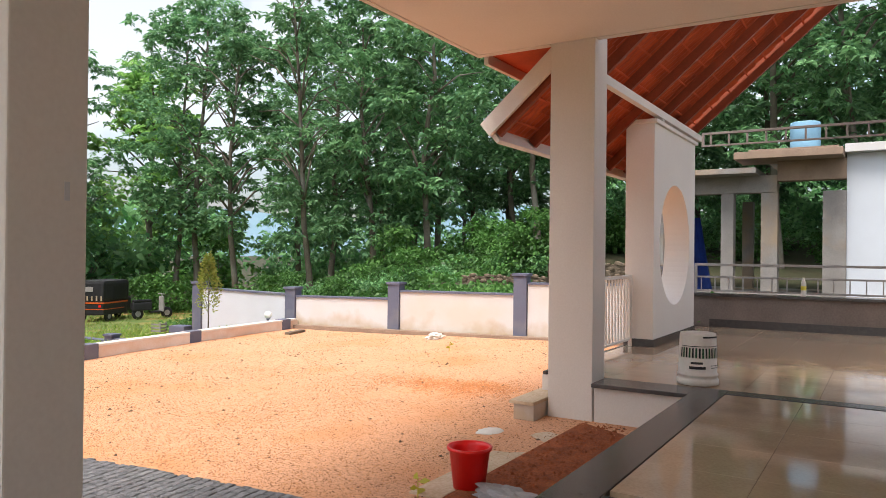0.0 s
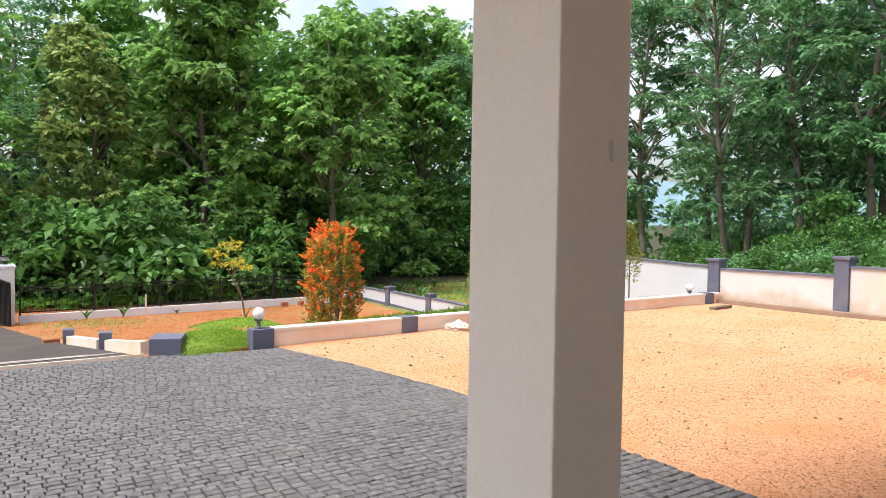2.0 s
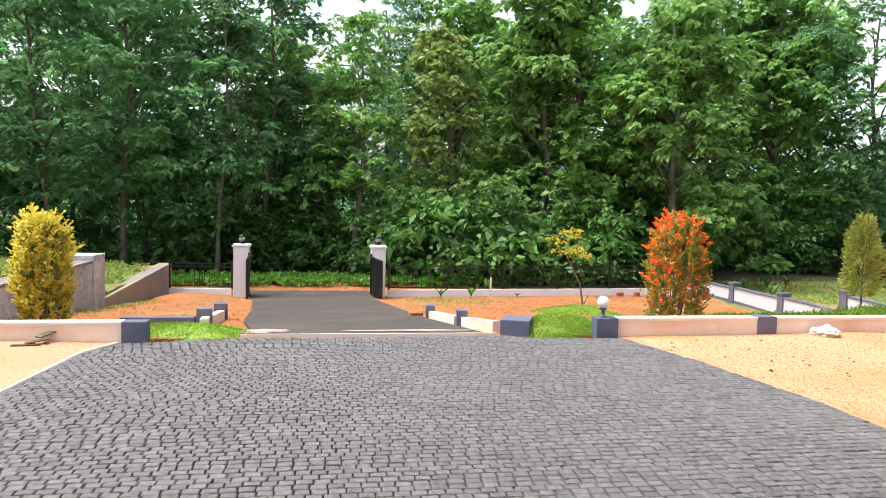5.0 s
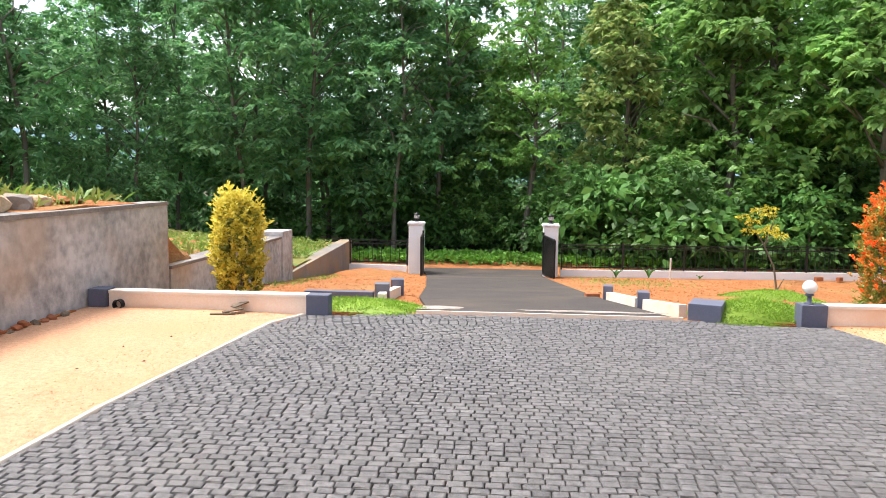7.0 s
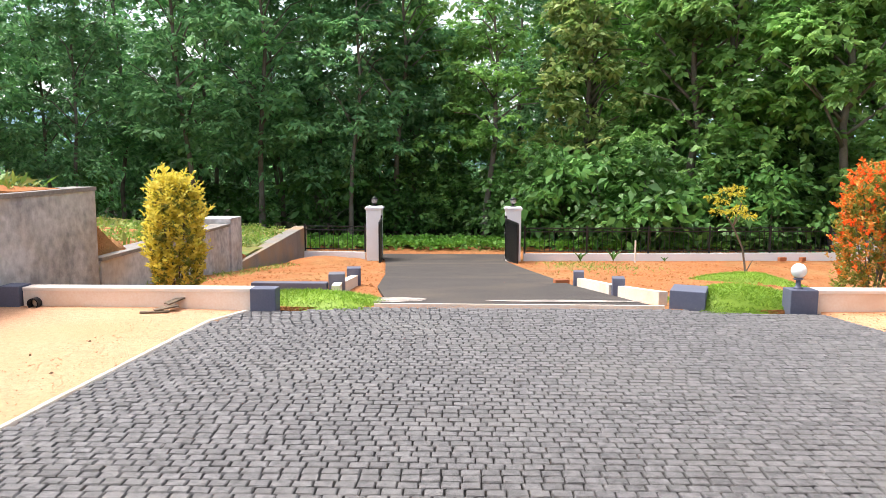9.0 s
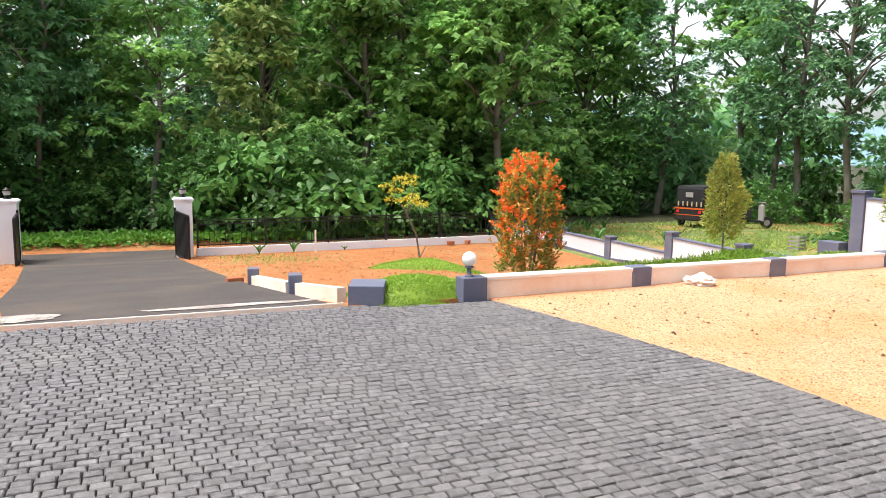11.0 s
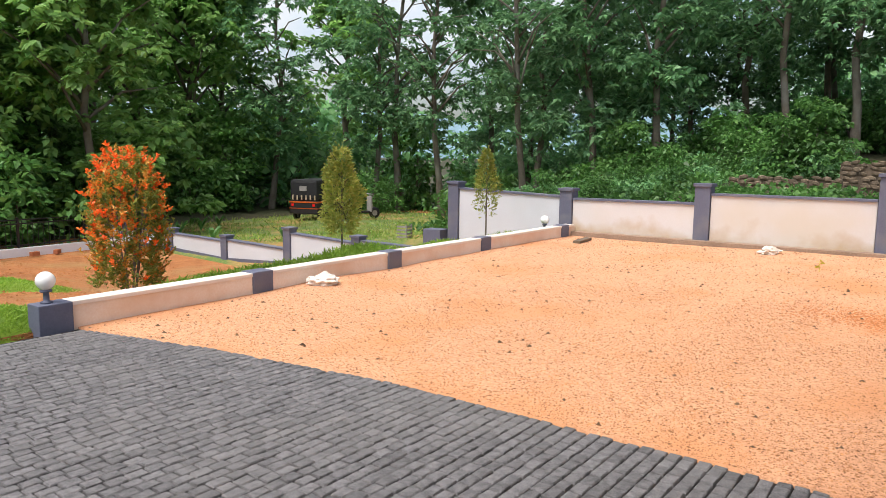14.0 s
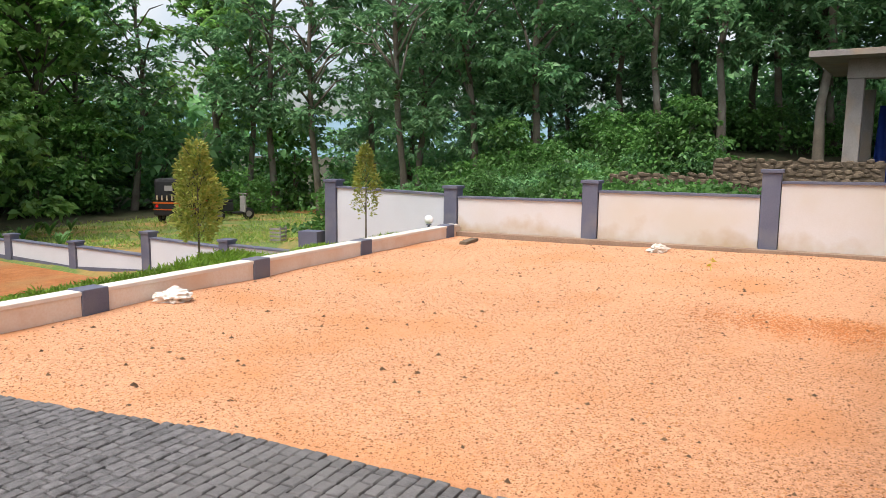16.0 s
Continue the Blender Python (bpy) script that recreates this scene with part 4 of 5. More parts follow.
for n, (wd, hh) in enumerate(((1.5, 2.2), (1.9, 1.6), (1.2, 3.0), (1.6, 2.1), (1.3, 2.6))):
    t = thing("shrub", "dense green wild shrub at the edge of the wood" if n < 3 else "dim green undergrowth shrub inside the wood", "shrub")
    part("trunk", tree_trunk(hh * 0.7, 0.05, 8, wd * 0.6, seed=50 + n, base=0.1), BARK, t, smooth=True)
    c = crown_points(0.1, hh, wd, 70, round_, 0.2)
    p, d = clumps(c, RNG.uniform(0.3, 0.6, 70), 22 if n < 3 else 10)
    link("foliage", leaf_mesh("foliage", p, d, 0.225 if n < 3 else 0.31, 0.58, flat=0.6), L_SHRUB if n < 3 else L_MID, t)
    (BUSH if n < 3 else DIM).append(t)

g = random.Random(11)
def ring(radius, step, a0, a1, jitter):
    a = a0
    while a > a1:
        yield a + g.uniform(-0.3, 0.3) * math.degrees(step / radius), radius + g.uniform(-jitter, jitter)
        a -= math.degrees(step / radius)
used = set()
def put(proto_list, x, y, s):
    k = g.randrange(len(proto_list))
    p = proto_list[k]
    if p.name not in used:
        used.add(p.name)
        p.matrix_basis = pose(x, y, gz(x, y) - 0.1, 0, 0, g.uniform(0, 360)) @ Matrix.Diagonal((s, s, s, 1))
        p["group"] = G1
        return p
    o = plant(p, x, y, s, g.uniform(0, 360))
    o["group"] = G1
    return o
for radius, step, jit in ((29.5, 3.0, 0.9), (34, 3.0, 1.2), (39, 3.2, 1.5), (45, 5.2, 1.8)):
    for a, r in ring(radius, step, 50, -108, jit):
        x, y = -math.sin(radians(a)) * r, math.cos(radians(a)) * r
        if 18 < x < 23 and 0 < y < 7:
            continue
        if -47 < a < -29.5 and radius < 36:
            continue
        if -54 < a < -48 and (radius < 33 or radius > 37):
            continue
        if a > 4:
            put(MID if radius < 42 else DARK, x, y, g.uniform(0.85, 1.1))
        elif a > -3 and radius < 36:
            put(TEAK, x, y, g.uniform(0.8, 0.95))
        elif a > -9:
            put(OLIV if radius < 33 else DARK, x, y, g.uniform(0.85, 1.0) if radius < 40 else 0.75)
        elif a > -36:
            put(TEAK, x, y, g.uniform(0.85, 1.12) + (0.18 if a < -24 and radius > 36 else 0))
        elif a > -46:
            put(TEAK if g.random() < 0.4 else DARK, x, y, g.uniform(1.0, 1.25))
        elif a > -56:
            put(AIRY if radius < 37 else DARK, x, y, g.uniform(1.1, 1.3))
        else:
            put(DARK, x, y, g.uniform(0.95, 1.2))
for a, r in list(ring(26.5, 1.2, -3, -27, 0.8)) + list(ring(37.5, 1.4, -33, -50, 1.2)) + list(ring(30.5, 1.5, -50, -80, 2.0)) + list(ring(26.5, 1.3, -54, -76, 1.2)) + list(ring(31, 2.6, 50, 4, 1.0)) + list(ring(31, 1.8, 4, -28, 1.0)) + list(ring(33, 1.8, -50, -100, 1.0)):
    x, y = -math.sin(radians(a)) * r, math.cos(radians(a)) * r
    if y < 24.5 and x < 12:
        continue
    if 17.5 < x < 30 and -8 < y < 7.8:
        continue
    if 16.5 < x < 25 and 20 < y < 29.5:
        continue
    o = put(BUSH if a > -50 or g.random() < 0.6 else DIM, x, y, g.uniform(0.6, 1.1) if a > 0 else g.uniform(0.9, 1.4) if a > -28 else g.uniform(0.6, 1.25) if a > -50 else g.uniform(0.5, 0.9))
    o["group"] = "shrubs at the edge of the wood"
for a, r in list(ring(37, 2.4, 52, 0, 1.0)) + list(ring(50, 3.0, 52, -40, 2.0)) + list(ring(48, 2.6, -55, -106, 2.0)) + list(ring(36, 2.2, -56, -106, 1.5)) + list(ring(56, 3.6, 55, -49.5, 1.5)) + list(ring(56, 3.6, -52.5, -110, 1.5)) + list(ring(42, 2.6, 52, -47, 1.0)) + list(ring(41, 2.4, -53, -106, 1.0)):
    x, y = -math.sin(radians(a)) * r, math.cos(radians(a)) * r
    o = put(DIM, x, y, g.uniform(3.0, 4.2) if r > 53 else g.uniform(1.5, 2.4) if r > 40 else g.uniform(0.8, 1.4))
    o["group"] = "undergrowth of the wood"
for x, y, s_ in [(g.uniform(14.5, 19), g.uniform(8.0, 11.5), g.uniform(0.28, 0.45)) for _ in range(22)] + [(g.uniform(21.5, 27), g.uniform(6.0, 13), g.uniform(0.5, 0.8)) for _ in range(34)]:
    o = put(BUSH if g.random() < 0.2 else DIM, x, y, s_ * 0.85)
    o["group"] = "shrubs on the slope"
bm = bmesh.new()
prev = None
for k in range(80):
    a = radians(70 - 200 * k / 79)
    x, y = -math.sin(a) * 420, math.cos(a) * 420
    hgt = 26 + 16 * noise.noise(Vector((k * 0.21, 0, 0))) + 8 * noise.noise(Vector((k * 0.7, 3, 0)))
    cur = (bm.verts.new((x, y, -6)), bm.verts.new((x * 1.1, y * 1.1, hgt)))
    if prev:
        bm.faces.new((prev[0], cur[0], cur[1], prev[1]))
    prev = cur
tagged(part("backdrop", bm, HILLS, smooth=True), "hills far beyond the trees, blue haze painted into their colour", "hills", kind="structure")


# ---- garden plants ----
def column_bush(name, label, x, y, h, wd, leafs, nleaf, size, stems=7, cat="shrub", base=0.0, egg=2.4):
    """A columnar bush. With egg: upright shoots over a rounded column, young leaves at their tips; without: a slim tree."""
    t = thing(name, label, cat, pose(x, y, gz(x, y)))
    bm = bmesh.new()
    gg = random.Random(len(label))
    if not egg:
        rod(bm, (0, 0, -0.1), (0.02, 0.01, h * 0.9), 0.016, 0.005, 7)
    for k in range(stems):
        a = gg.uniform(0, 6.28)
        if not egg:
            z = base + (h - base) * k / stems
            rod(bm, (0, 0, z), (wd * 0.8 * math.cos(a), wd * 0.8 * math.sin(a), z + 0.22), 0.006, 0.003, 5)
            continue
        rod(bm, (0.05 * math.cos(a), 0.05 * math.sin(a), -0.1), (wd * 0.6 * math.cos(a), wd * 0.6 * math.sin(a), h * gg.uniform(0.5, 0.85)), 0.012, 0.004, 6)
    part("trunk", bm, BARK, t)
    for lname, material, share, bias, lab, along in leafs:
        n = int(nleaf * share)
        if egg:
            per = 14
            k = n // per
            u = RNG.beta(*bias, k)
            a = RNG.uniform(0, 6.28, k)
            prof = np.clip((1 - u ** egg) ** 0.5, 0.0, 1) * (0.80 + 0.25 * np.sin(np.pi * (0.1 + 0.75 * u)))
            rad = wd * prof * (1 + 0.10 * np.sin(3 * a + 9 * u) + 0.08 * np.sin(5 * a - 14 * u)) * RNG.uniform(0.45, 1.0, k) ** 0.5
            root = np.stack([rad * np.cos(a), rad * np.sin(a), base + (h - base) * (0.03 + 0.86 * u)], 1)
            way = np.stack([0.45 * np.cos(a), 0.45 * np.sin(a), np.ones(k)], 1) + RNG.normal(size=(k, 3)) * 0.22
            ln = RNG.uniform(0.10, 0.26, k)[:, None] * (h / 1.9)
            f = RNG.uniform(*along, (k, per, 1))
            p = (root[:, None] + way[:, None] * ln[:, None] * f).reshape(-1, 3)
            b = RNG.uniform(0, 6.28, (k, per, 1))
            d = (np.concatenate([np.cos(b), np.sin(b), RNG.uniform(0.1, 1.0, b.shape)], 2) + 0.4 * way[:, None]).reshape(-1, 3)
        else:
            u = RNG.beta(*bias, n)
            a = RNG.uniform(0, 6.28, n)
            prof = np.clip(np.sin(np.pi * (0.12 + 0.82 * u)) ** 0.7, 0.2, 1) * (1.05 - 0.35 * u)
            rad = wd * prof * (1 + 0.22 * np.sin(3 * a + 9 * u) + 0.15 * np.sin(5 * a - 14 * u)) * RNG.uniform(0.25, 1.0, n) ** 0.5
            p = np.stack([rad * np.cos(a), rad * np.sin(a), base + (h - base) * u * (1 + 0.05 * np.sin(2 * a + 1) + 0.04 * np.sin(5 * a))], 1)
            d = np.stack([np.cos(a), np.sin(a), RNG.uniform(0.0, 1.6, n)], 1) + RNG.normal(size=(n, 3)) * 0.35
        link(lname, leaf_mesh(lname, p, d, size, 0.36, flat=0.5), material, t, lab)
    return t


column_bush("photinia_bush", "tall columnar bush with orange-red young leaves over olive ones", 5.62, 11.55, 1.95, 0.43,
            [("red_leaves", L_RED, 0.17, (2.0, 1.0), "orange-red young leaves", (0.7, 1.15)), ("amber_leaves", L_AMBER, 0.26, (1.3, 1.2), "amber half-grown leaves", (0.4, 1.0)), ("green_leaves", L_MIX, 0.66, (1.0, 1.2), "olive green old leaves", (0.0, 0.7))], 12000, 0.068, 10, "shrub", 0.0, 4.0)
column_bush("golden_bush", "dense columnar golden-yellow bush behind the low wall", -3.60, 9.9, 1.47, 0.27,
            [("leaves", L_GOLD, 0.80, (1.1, 1.0), "golden yellow leaves", (0.3, 1.1)), ("inner_leaves", L_PALE, 0.35, (1.0, 1.1), "yellowish green older leaves", (-0.2, 0.5))], 11000, 0.07, 7, "shrub", 0.0, 7.0)
column_bush("young_tree", "young slim tree with yellowish green leaves", 6.98, 8.98, 1.50, 0.25, [("leaves", L_PALE, 1.0, (1.5, 1.5), "", None)], 3800, 0.065, 9, "tree", 0.42, 0)
column_bush("young_tree", "young thin tree with sparse yellowish leaves near the wall", 10.36, 9.05, 1.48, 0.20, [("leaves", L_PALE, 1.0, (2.2, 1.2), "", None)], 1700, 0.065, 8, "tree", 0.40, 0)
# small leaning yellow tree
t = thing("yellow_tree", "small leaning tree with feathery yellow-green crown", "tree", pose(5.75, 16.3, gz(5.75, 16.3)))
bm = bmesh.new()
for a, b, r0, r1 in (((0, 0, -0.1), (-0.10, 0, 0.5), 0.024, 0.02), ((-0.10, 0, 0.5), (-0.32, 0, 0.95), 0.02, 0.016), ((-0.32, 0, 0.95), (-0.55, 0.1, 1.35), 0.018, 0.008), ((-0.32, 0, 0.95), (-0.2, -0.1, 1.45), 0.018, 0.008), ((-0.32, 0, 0.95), (-0.05, 0.2, 1.2), 0.014, 0.006), ((0, 0, 0.02), (0.12, 0, 0.25), 0.014, 0.008)):
    rod(bm, a, b, r0, r1, 7)
part("trunk", bm, BARK, t)
c = np.array([(-0.55, 0.1, 1.40), (-0.25, -0.1, 1.55), (-0.05, 0.15, 1.25), (-0.7, 0.0, 1.2), (-0.4, 0.2, 1.65), (0.1, -0.1, 1.1), (-0.35, -0.2, 1.2), (-0.8, 0.1, 1.5), (-0.15, 0.1, 1.7)])
c = (c - np.array([-0.35, 0, 1.35])) * np.array([0.8, 0.8, 0.95]) + np.array([-0.38, 0, 1.38])
p, d = clumps(c, np.full(len(c), 0.15), 85)
link("crown", leaf_mesh("crown", p, d, 0.075, 0.32), L_LIME, t, "yellow-green feathery leaves")


def blades(name, label, pts, hmin, hmax, width, material, lean=0.5, category="grass"):
    """Grass: one narrow bent blade at each point."""
    p = np.array(pts)
    d = np.stack([RNG.normal(size=len(p)) * lean, RNG.normal(size=len(p)) * lean, np.ones(len(p))], 1)
    me = leaf_mesh(name, p, d, RNG.uniform(hmin, hmax, len(p)), width, 0.1)
    return tagged(link(name, me, material), label, category, kind="stuff")


def scatter_ellipse(cx, cy, rx, ry, n, rz=0.0, mound=0.0):
    out = []
    c, s = math.cos(radians(rz)), math.sin(radians(rz))
    for _ in range(n):
        a, r = RNG.uniform(0, 6.28), RNG.uniform() ** 0.5
        k = 1 + 0.12 * math.sin(3 * a + cx) + 0.08 * math.sin(7 * a)
        u, v = rx * r * k * math.cos(a), ry * r * k * math.sin(a)
        x, y = cx + u * c - v * s, cy + u * s + v * c
        out.append((x, y, max(gz(x, y), -0.02 if y < 8.45 else -9) - 0.01 + mound * (1 - r * r)))
    return out


def mound(name, cx, cy, rx, ry, h, rz, label, material=None, category="lawn"):
    bm = bmesh.new()
    ringn, c, s = 26, math.cos(radians(rz)), math.sin(radians(rz))
    rows_ = []
    for r in (1.0, 0.8, 0.55, 0.3, 0.02):
        row = []
        for k in range(ringn):
            a = 2 * math.pi * k / ringn
            q = 1 + 0.12 * math.sin(3 * a + cx) + 0.08 * math.sin(7 * a)
            u, v = rx * r * q * math.cos(a), ry * r * q * math.sin(a)
            x, y = cx + u * c - v * s, cy + u * s + v * c
            row.append(bm.verts.new((x, y, max(gz(x, y), -0.02 if y < 8.45 else -9) - 0.04 * (r > 0.9) + h * (1 - r * r))))
        rows_.append(row)
    for r0, r1 in zip(rows_, rows_[1:]):
        for k in range(ringn):
            bm.faces.new((r0[k], r0[(k + 1) % ringn], r1[(k + 1) % ringn], r1[k]))
    bm.faces.new(rows_[-1])
    tagged(part(name, bm, material or L_GRASS, smooth=True), label, category, kind="structure")


SOIL_BANKS = [(-3.75, 20.4, 0.95, 1.75, 0.18), (-3.2, 20.9, 0.6, 1.0, 0.12)]
for cx, cy, rx, ry, h in SOIL_BANKS:
    mound("soil_bank", cx, cy, rx, ry, h, 0, "bank of bare orange soil beside the gate", SOIL, "soil")
for cx, cy, rx, ry, n, rz, h in ((2.74, 8.98, 0.82, 0.62, 15000, 28, 0.21), (4.75, 13.6, 0.9, 1.05, 9000, 20, 0.12), (-1.75, 9.0, 0.95, 0.55, 8000, -25, 0.12)):
    mound("lawn_patch", cx, cy, rx, ry, h, rz, "bright green mounded lawn patch on orange soil")
    blades("lawn_grass", "bright green short lawn blades", scatter_ellipse(cx, cy, rx, ry, n, rz, h), 0.03, 0.065, 0.14, L_GRASS, 0.8)
def bank_z(x, y):
    """Top of the grassy bank heaped behind the low wall."""
    return gz(x, y) + 0.30 * math.exp(-((y - 8.76) / 0.28) ** 2) * (0.7 + 0.6 * noise.noise(Vector((x * 0.8, 0, 2)))) * min(1.0, (x - 3.5) / 1.5) * float(np.interp(x, [7.5, 10.5], [1.0, 0.4]))
strip = [(x, y, bank_z(x, y) - 0.02) for x, y in zip(RNG.uniform(3.6, 11.7, 24000), 8.52 + RNG.beta(1.1, 1.8, 24000) * 1.5)]
blades("grass_strip", "green grass strip behind the low wall", strip, 0.04, 0.12, 0.13, L_GRASS, 0.7)
bm = bmesh.new()
prow = None
for k in range(34):
    x = 3.6 + 8.1 * k / 33
    cur = [bm.verts.new((x, y, bank_z(x, y) + 0.01 + 0.02 * noise.noise(Vector((x * 2, y * 2, 0))))) for y in (8.5, 8.8, 9.1, 9.45 + 0.25 * noise.noise(Vector((x, 0, 5))))]
    if prow:
        for q in range(3):
            bm.faces.new((prow[q], cur[q], cur[q + 1], prow[q + 1]))
    prow = cur
tagged(part("grass_bank", bm, L_GRASS, smooth=True), "grassy bank behind the low white wall", "grass", kind="structure")
field = []
for _ in range(16000):
    y = RNG.uniform(10.5, 27)
    x = bx(y) + 0.4 + RNG.beta(1.0, 1.5) * 17
    if noise.noise(Vector((x * 0.35, y * 0.35, 9))) > -0.28:
        field.append((x, y, gz(x, y) - 0.03))
blades("wild_grass", "rough wild grass in the neighbouring plot", field, 0.09, 0.30, 0.10, L_WILD, 0.65)
terr = [(x, y, gz(x, y) - 0.03) for x, y in zip(RNG.uniform(-11, -5.1, 9000), RNG.uniform(7, 22, 9000)) if noise.noise(Vector((x * 0.5, y * 0.5, 4))) > -0.05]
blades("terrace_weeds", "weeds and creepers over the terrace", terr, 0.10, 0.34, 0.16, L_WILD, 0.7)
tuft = [(x, y, gz(x, y) - 0.02) for x, y in zip(RNG.normal(2.9, 0.6, 900), RNG.normal(18.5, 1.4, 900)) if x > 1.6]
tuft += [(x, y, gz(x, y) - 0.02) for x, y in zip(RNG.uniform(-4.6, -4.0, 900), RNG.uniform(11, 21.5, 900))]
blades("sparse_grass", "sparse dry grass on the orange soil", tuft, 0.05, 0.16, 0.12, L_WILD, 0.8)
cr = np.array([(x, y, gz(x, y) + 0.12) for x, y in zip(RNG.uniform(-14, 9, 950), RNG.uniform(24.4, 26.8, 950))])
p, d = clumps(cr, np.full(len(cr), 0.26), 16)
tagged(link("roadside_creeper", leaf_mesh("roadside_creeper", p, d + np.array([0, 0, 0.5]), 0.15, 0.7, flat=0.5), L_CREEP), "low leafy creeper along the far side of the road", "creeper", kind="stuff")


def palm_weed(x, y, h, n, label):
    """A rosette of long pointed leaves."""
    t = thing("plantain_plant", label, "plant", pose(x, y, gz(x, y)), "broad-leaved weeds")
    for k in range(n):
        a = 2 * math.pi * k / n + 0.4 * k
        bm = bmesh.new()
        pr = None
        for s in range(7):
            u = s / 6
            w = 0.055 * h / 0.7 * math.sin(math.pi * (0.12 + 0.86 * u))
            r, z = h * 0.75 * u * (0.5 + 0.1 * (k % 3)), h * (0.1 + u * (1.15 - 0.55 * u) * (0.8 + 0.1 * (k % 3)))
            cur = [bm.verts.new((r, -w, z)), bm.verts.new((r, 0, z - 0.02)), bm.verts.new((r, w, z))]
            if pr:
                bm.faces.new((pr[0], pr[1], cur[1], cur[0]))
                bm.faces.new((pr[1], pr[2], cur[2], cur[1]))
            pr = cur
        bmesh.ops.transform(bm, matrix=Matrix.Rotation(a, 4, 'Z'), verts=bm.verts)
        part("leaf", bm, L_SHRUB, t, smooth=True)
    return t


for x, y, h in ((3.2, 21.5, 0.8), (4.1, 21.4, 0.95), (5.6, 21.7, 0.4), (-6.4, 11.6, 0.9), (-7.4, 12.5, 0.8), (-8.4, 13, 0.85), (13.0, 22.5, 0.9), (14.2, 23.5, 1.0), (12.6, 19.5, 0.8), (15.5, 24.2, 1.0), (13.6, 20.8, 0.8), (16.8, 25.0, 0.9), (1.9, 24.6, 0.9), (13.3, 17.4, 0.7)):
    palm_weed(x, y, h * (0.5 if x < 8 and y > 20 else 0.75), 7, "broad-leaved weed with upright pointed leaves")
t = thing("marker_stake", "short white stake in the garden soil", "stake", pose(4.6, 21.0, gz(4.6, 21.0)))
part("stake", boxes((-0.02, -0.02, -0.1, 0.02, 0.02, 0.62), bevel=0.004), WHITE, t)
for x, y, rz in ((9.1, 22.2, 10), (9.7, 22.25, 40), (1.32, 11.95, 12)):
    t = thing("loose_brick", "loose fired brick lying on the soil", "brick", pose(x, y, gz(x, y) + 0.05 * (x > 5), 0, 0, rz))
    part("body", boxes((-0.11, -0.055, -0.02, 0.11, 0.055, 0.09), bevel=0.006), BRICKRED, t)


def boulder(name, x, y, z, sx, sy, sz, material, label, seed, cat="stone", crease=0.16):
    bm = bmesh.new()
    rough = name == "rubble_stone"
    bmesh.ops.create_icosphere(bm, subdivisions=2 if rough else 4 if crease > 0.3 else 3, radius=1)
    for v in bm.verts:
        if rough:
            v.co = Vector([max(-0.72, min(0.72, q)) for q in v.co])
        v.co *= 1 + 0.28 * noise.noise(v.co * 1.3 + Vector((seed, 0, 0))) + crease * noise.noise(v.co * (3 if crease > 0.3 else 4) + Vector((0, seed, 0)))
        v.co = Vector((v.co.x * sx, v.co.y * sy, v.co.z * sz))
    o = part(name, bm, material, smooth=not rough and crease < 0.3)
    o.matrix_basis = pose(x, y, z + sz * 0.72, 0, 0, seed * 40)
    return tagged(o, label, cat)


for k, (x, y, s_, m) in enumerate(((-5.12, 6.85, 0.24, YELLOWSTONE), (-5.2, 7.3, 0.2, YELLOWSTONE), (-5.2, 7.8, 0.2, CONCRETE), (-5.3, 8.3, 0.14, YELLOWSTONE), (-5.6, 6.5, 0.2, CONCRETE), (-6.6, 10.9, 0.12, YELLOWSTONE), (-6.0, 11.5, 0.1, YELLOWSTONE), (-5.6, 18.5, 0.12, CONCRETE))):
    boulder("rubble_stone", x, y, gz(x, y) - 0.02, s_ * 1.4, s_, s_ * 0.7, m, "rough broken stone lying on the terrace", k + 1)
boulder("earth_mound", -5.9, 9.2, gz(-5.9, 9.2) - 0.06, 0.5, 0.6, 0.08, SOIL, "small heap of orange soil on the terrace", 14, "heap")
boulder("earth_mound", -6.5, 11.3, gz(-6.5, 11.3) - 0.05, 1.3, 0.9, 0.3, SOIL, "sloping heap of orange soil behind the wall", 17, "heap")

boulder("earth_mound", -5.75, 10.75, gz(-5.75, 10.75) - 0.25, 0.95, 0.6, 0.42, SOIL, "bank of orange soil behind the high wall's end", 23, "heap")
for k, (x, y, s_) in enumerate(((-5.35, 11.1, 0.09), (-5.9, 11.3, 0.12), (-5.6, 11.9, 0.08), (-6.2, 12.6, 0.1), (-5.5, 17.3, 0.09), (-5.8, 19.0, 0.1))):
    boulder("rubble_stone", x, y, gz(x, y), s_ * 1.3, s_, s_ * 0.8, YELLOWSTONE if k % 2 else CONCRETE, "rough broken stone lying on the terrace", k + 31)
cr = np.array([(x, y, gz(x, y) + 0.05) for x, y in zip(RNG.uniform(-7.4, -5.0, 260), RNG.uniform(10.9, 22.2, 260)) if noise.noise(Vector((x * 0.8, y * 0.8, 6))) > -0.1])
p, d = clumps(cr, np.full(len(cr), 0.16), 16)
tagged(link("terrace_creeper", leaf_mesh("terrace_creeper", p, d + np.array([0, 0, 0.6]), 0.09, 0.6, flat=0.5), L_WILD), "low creeper spread over the terrace soil", "creeper", kind="stuff")


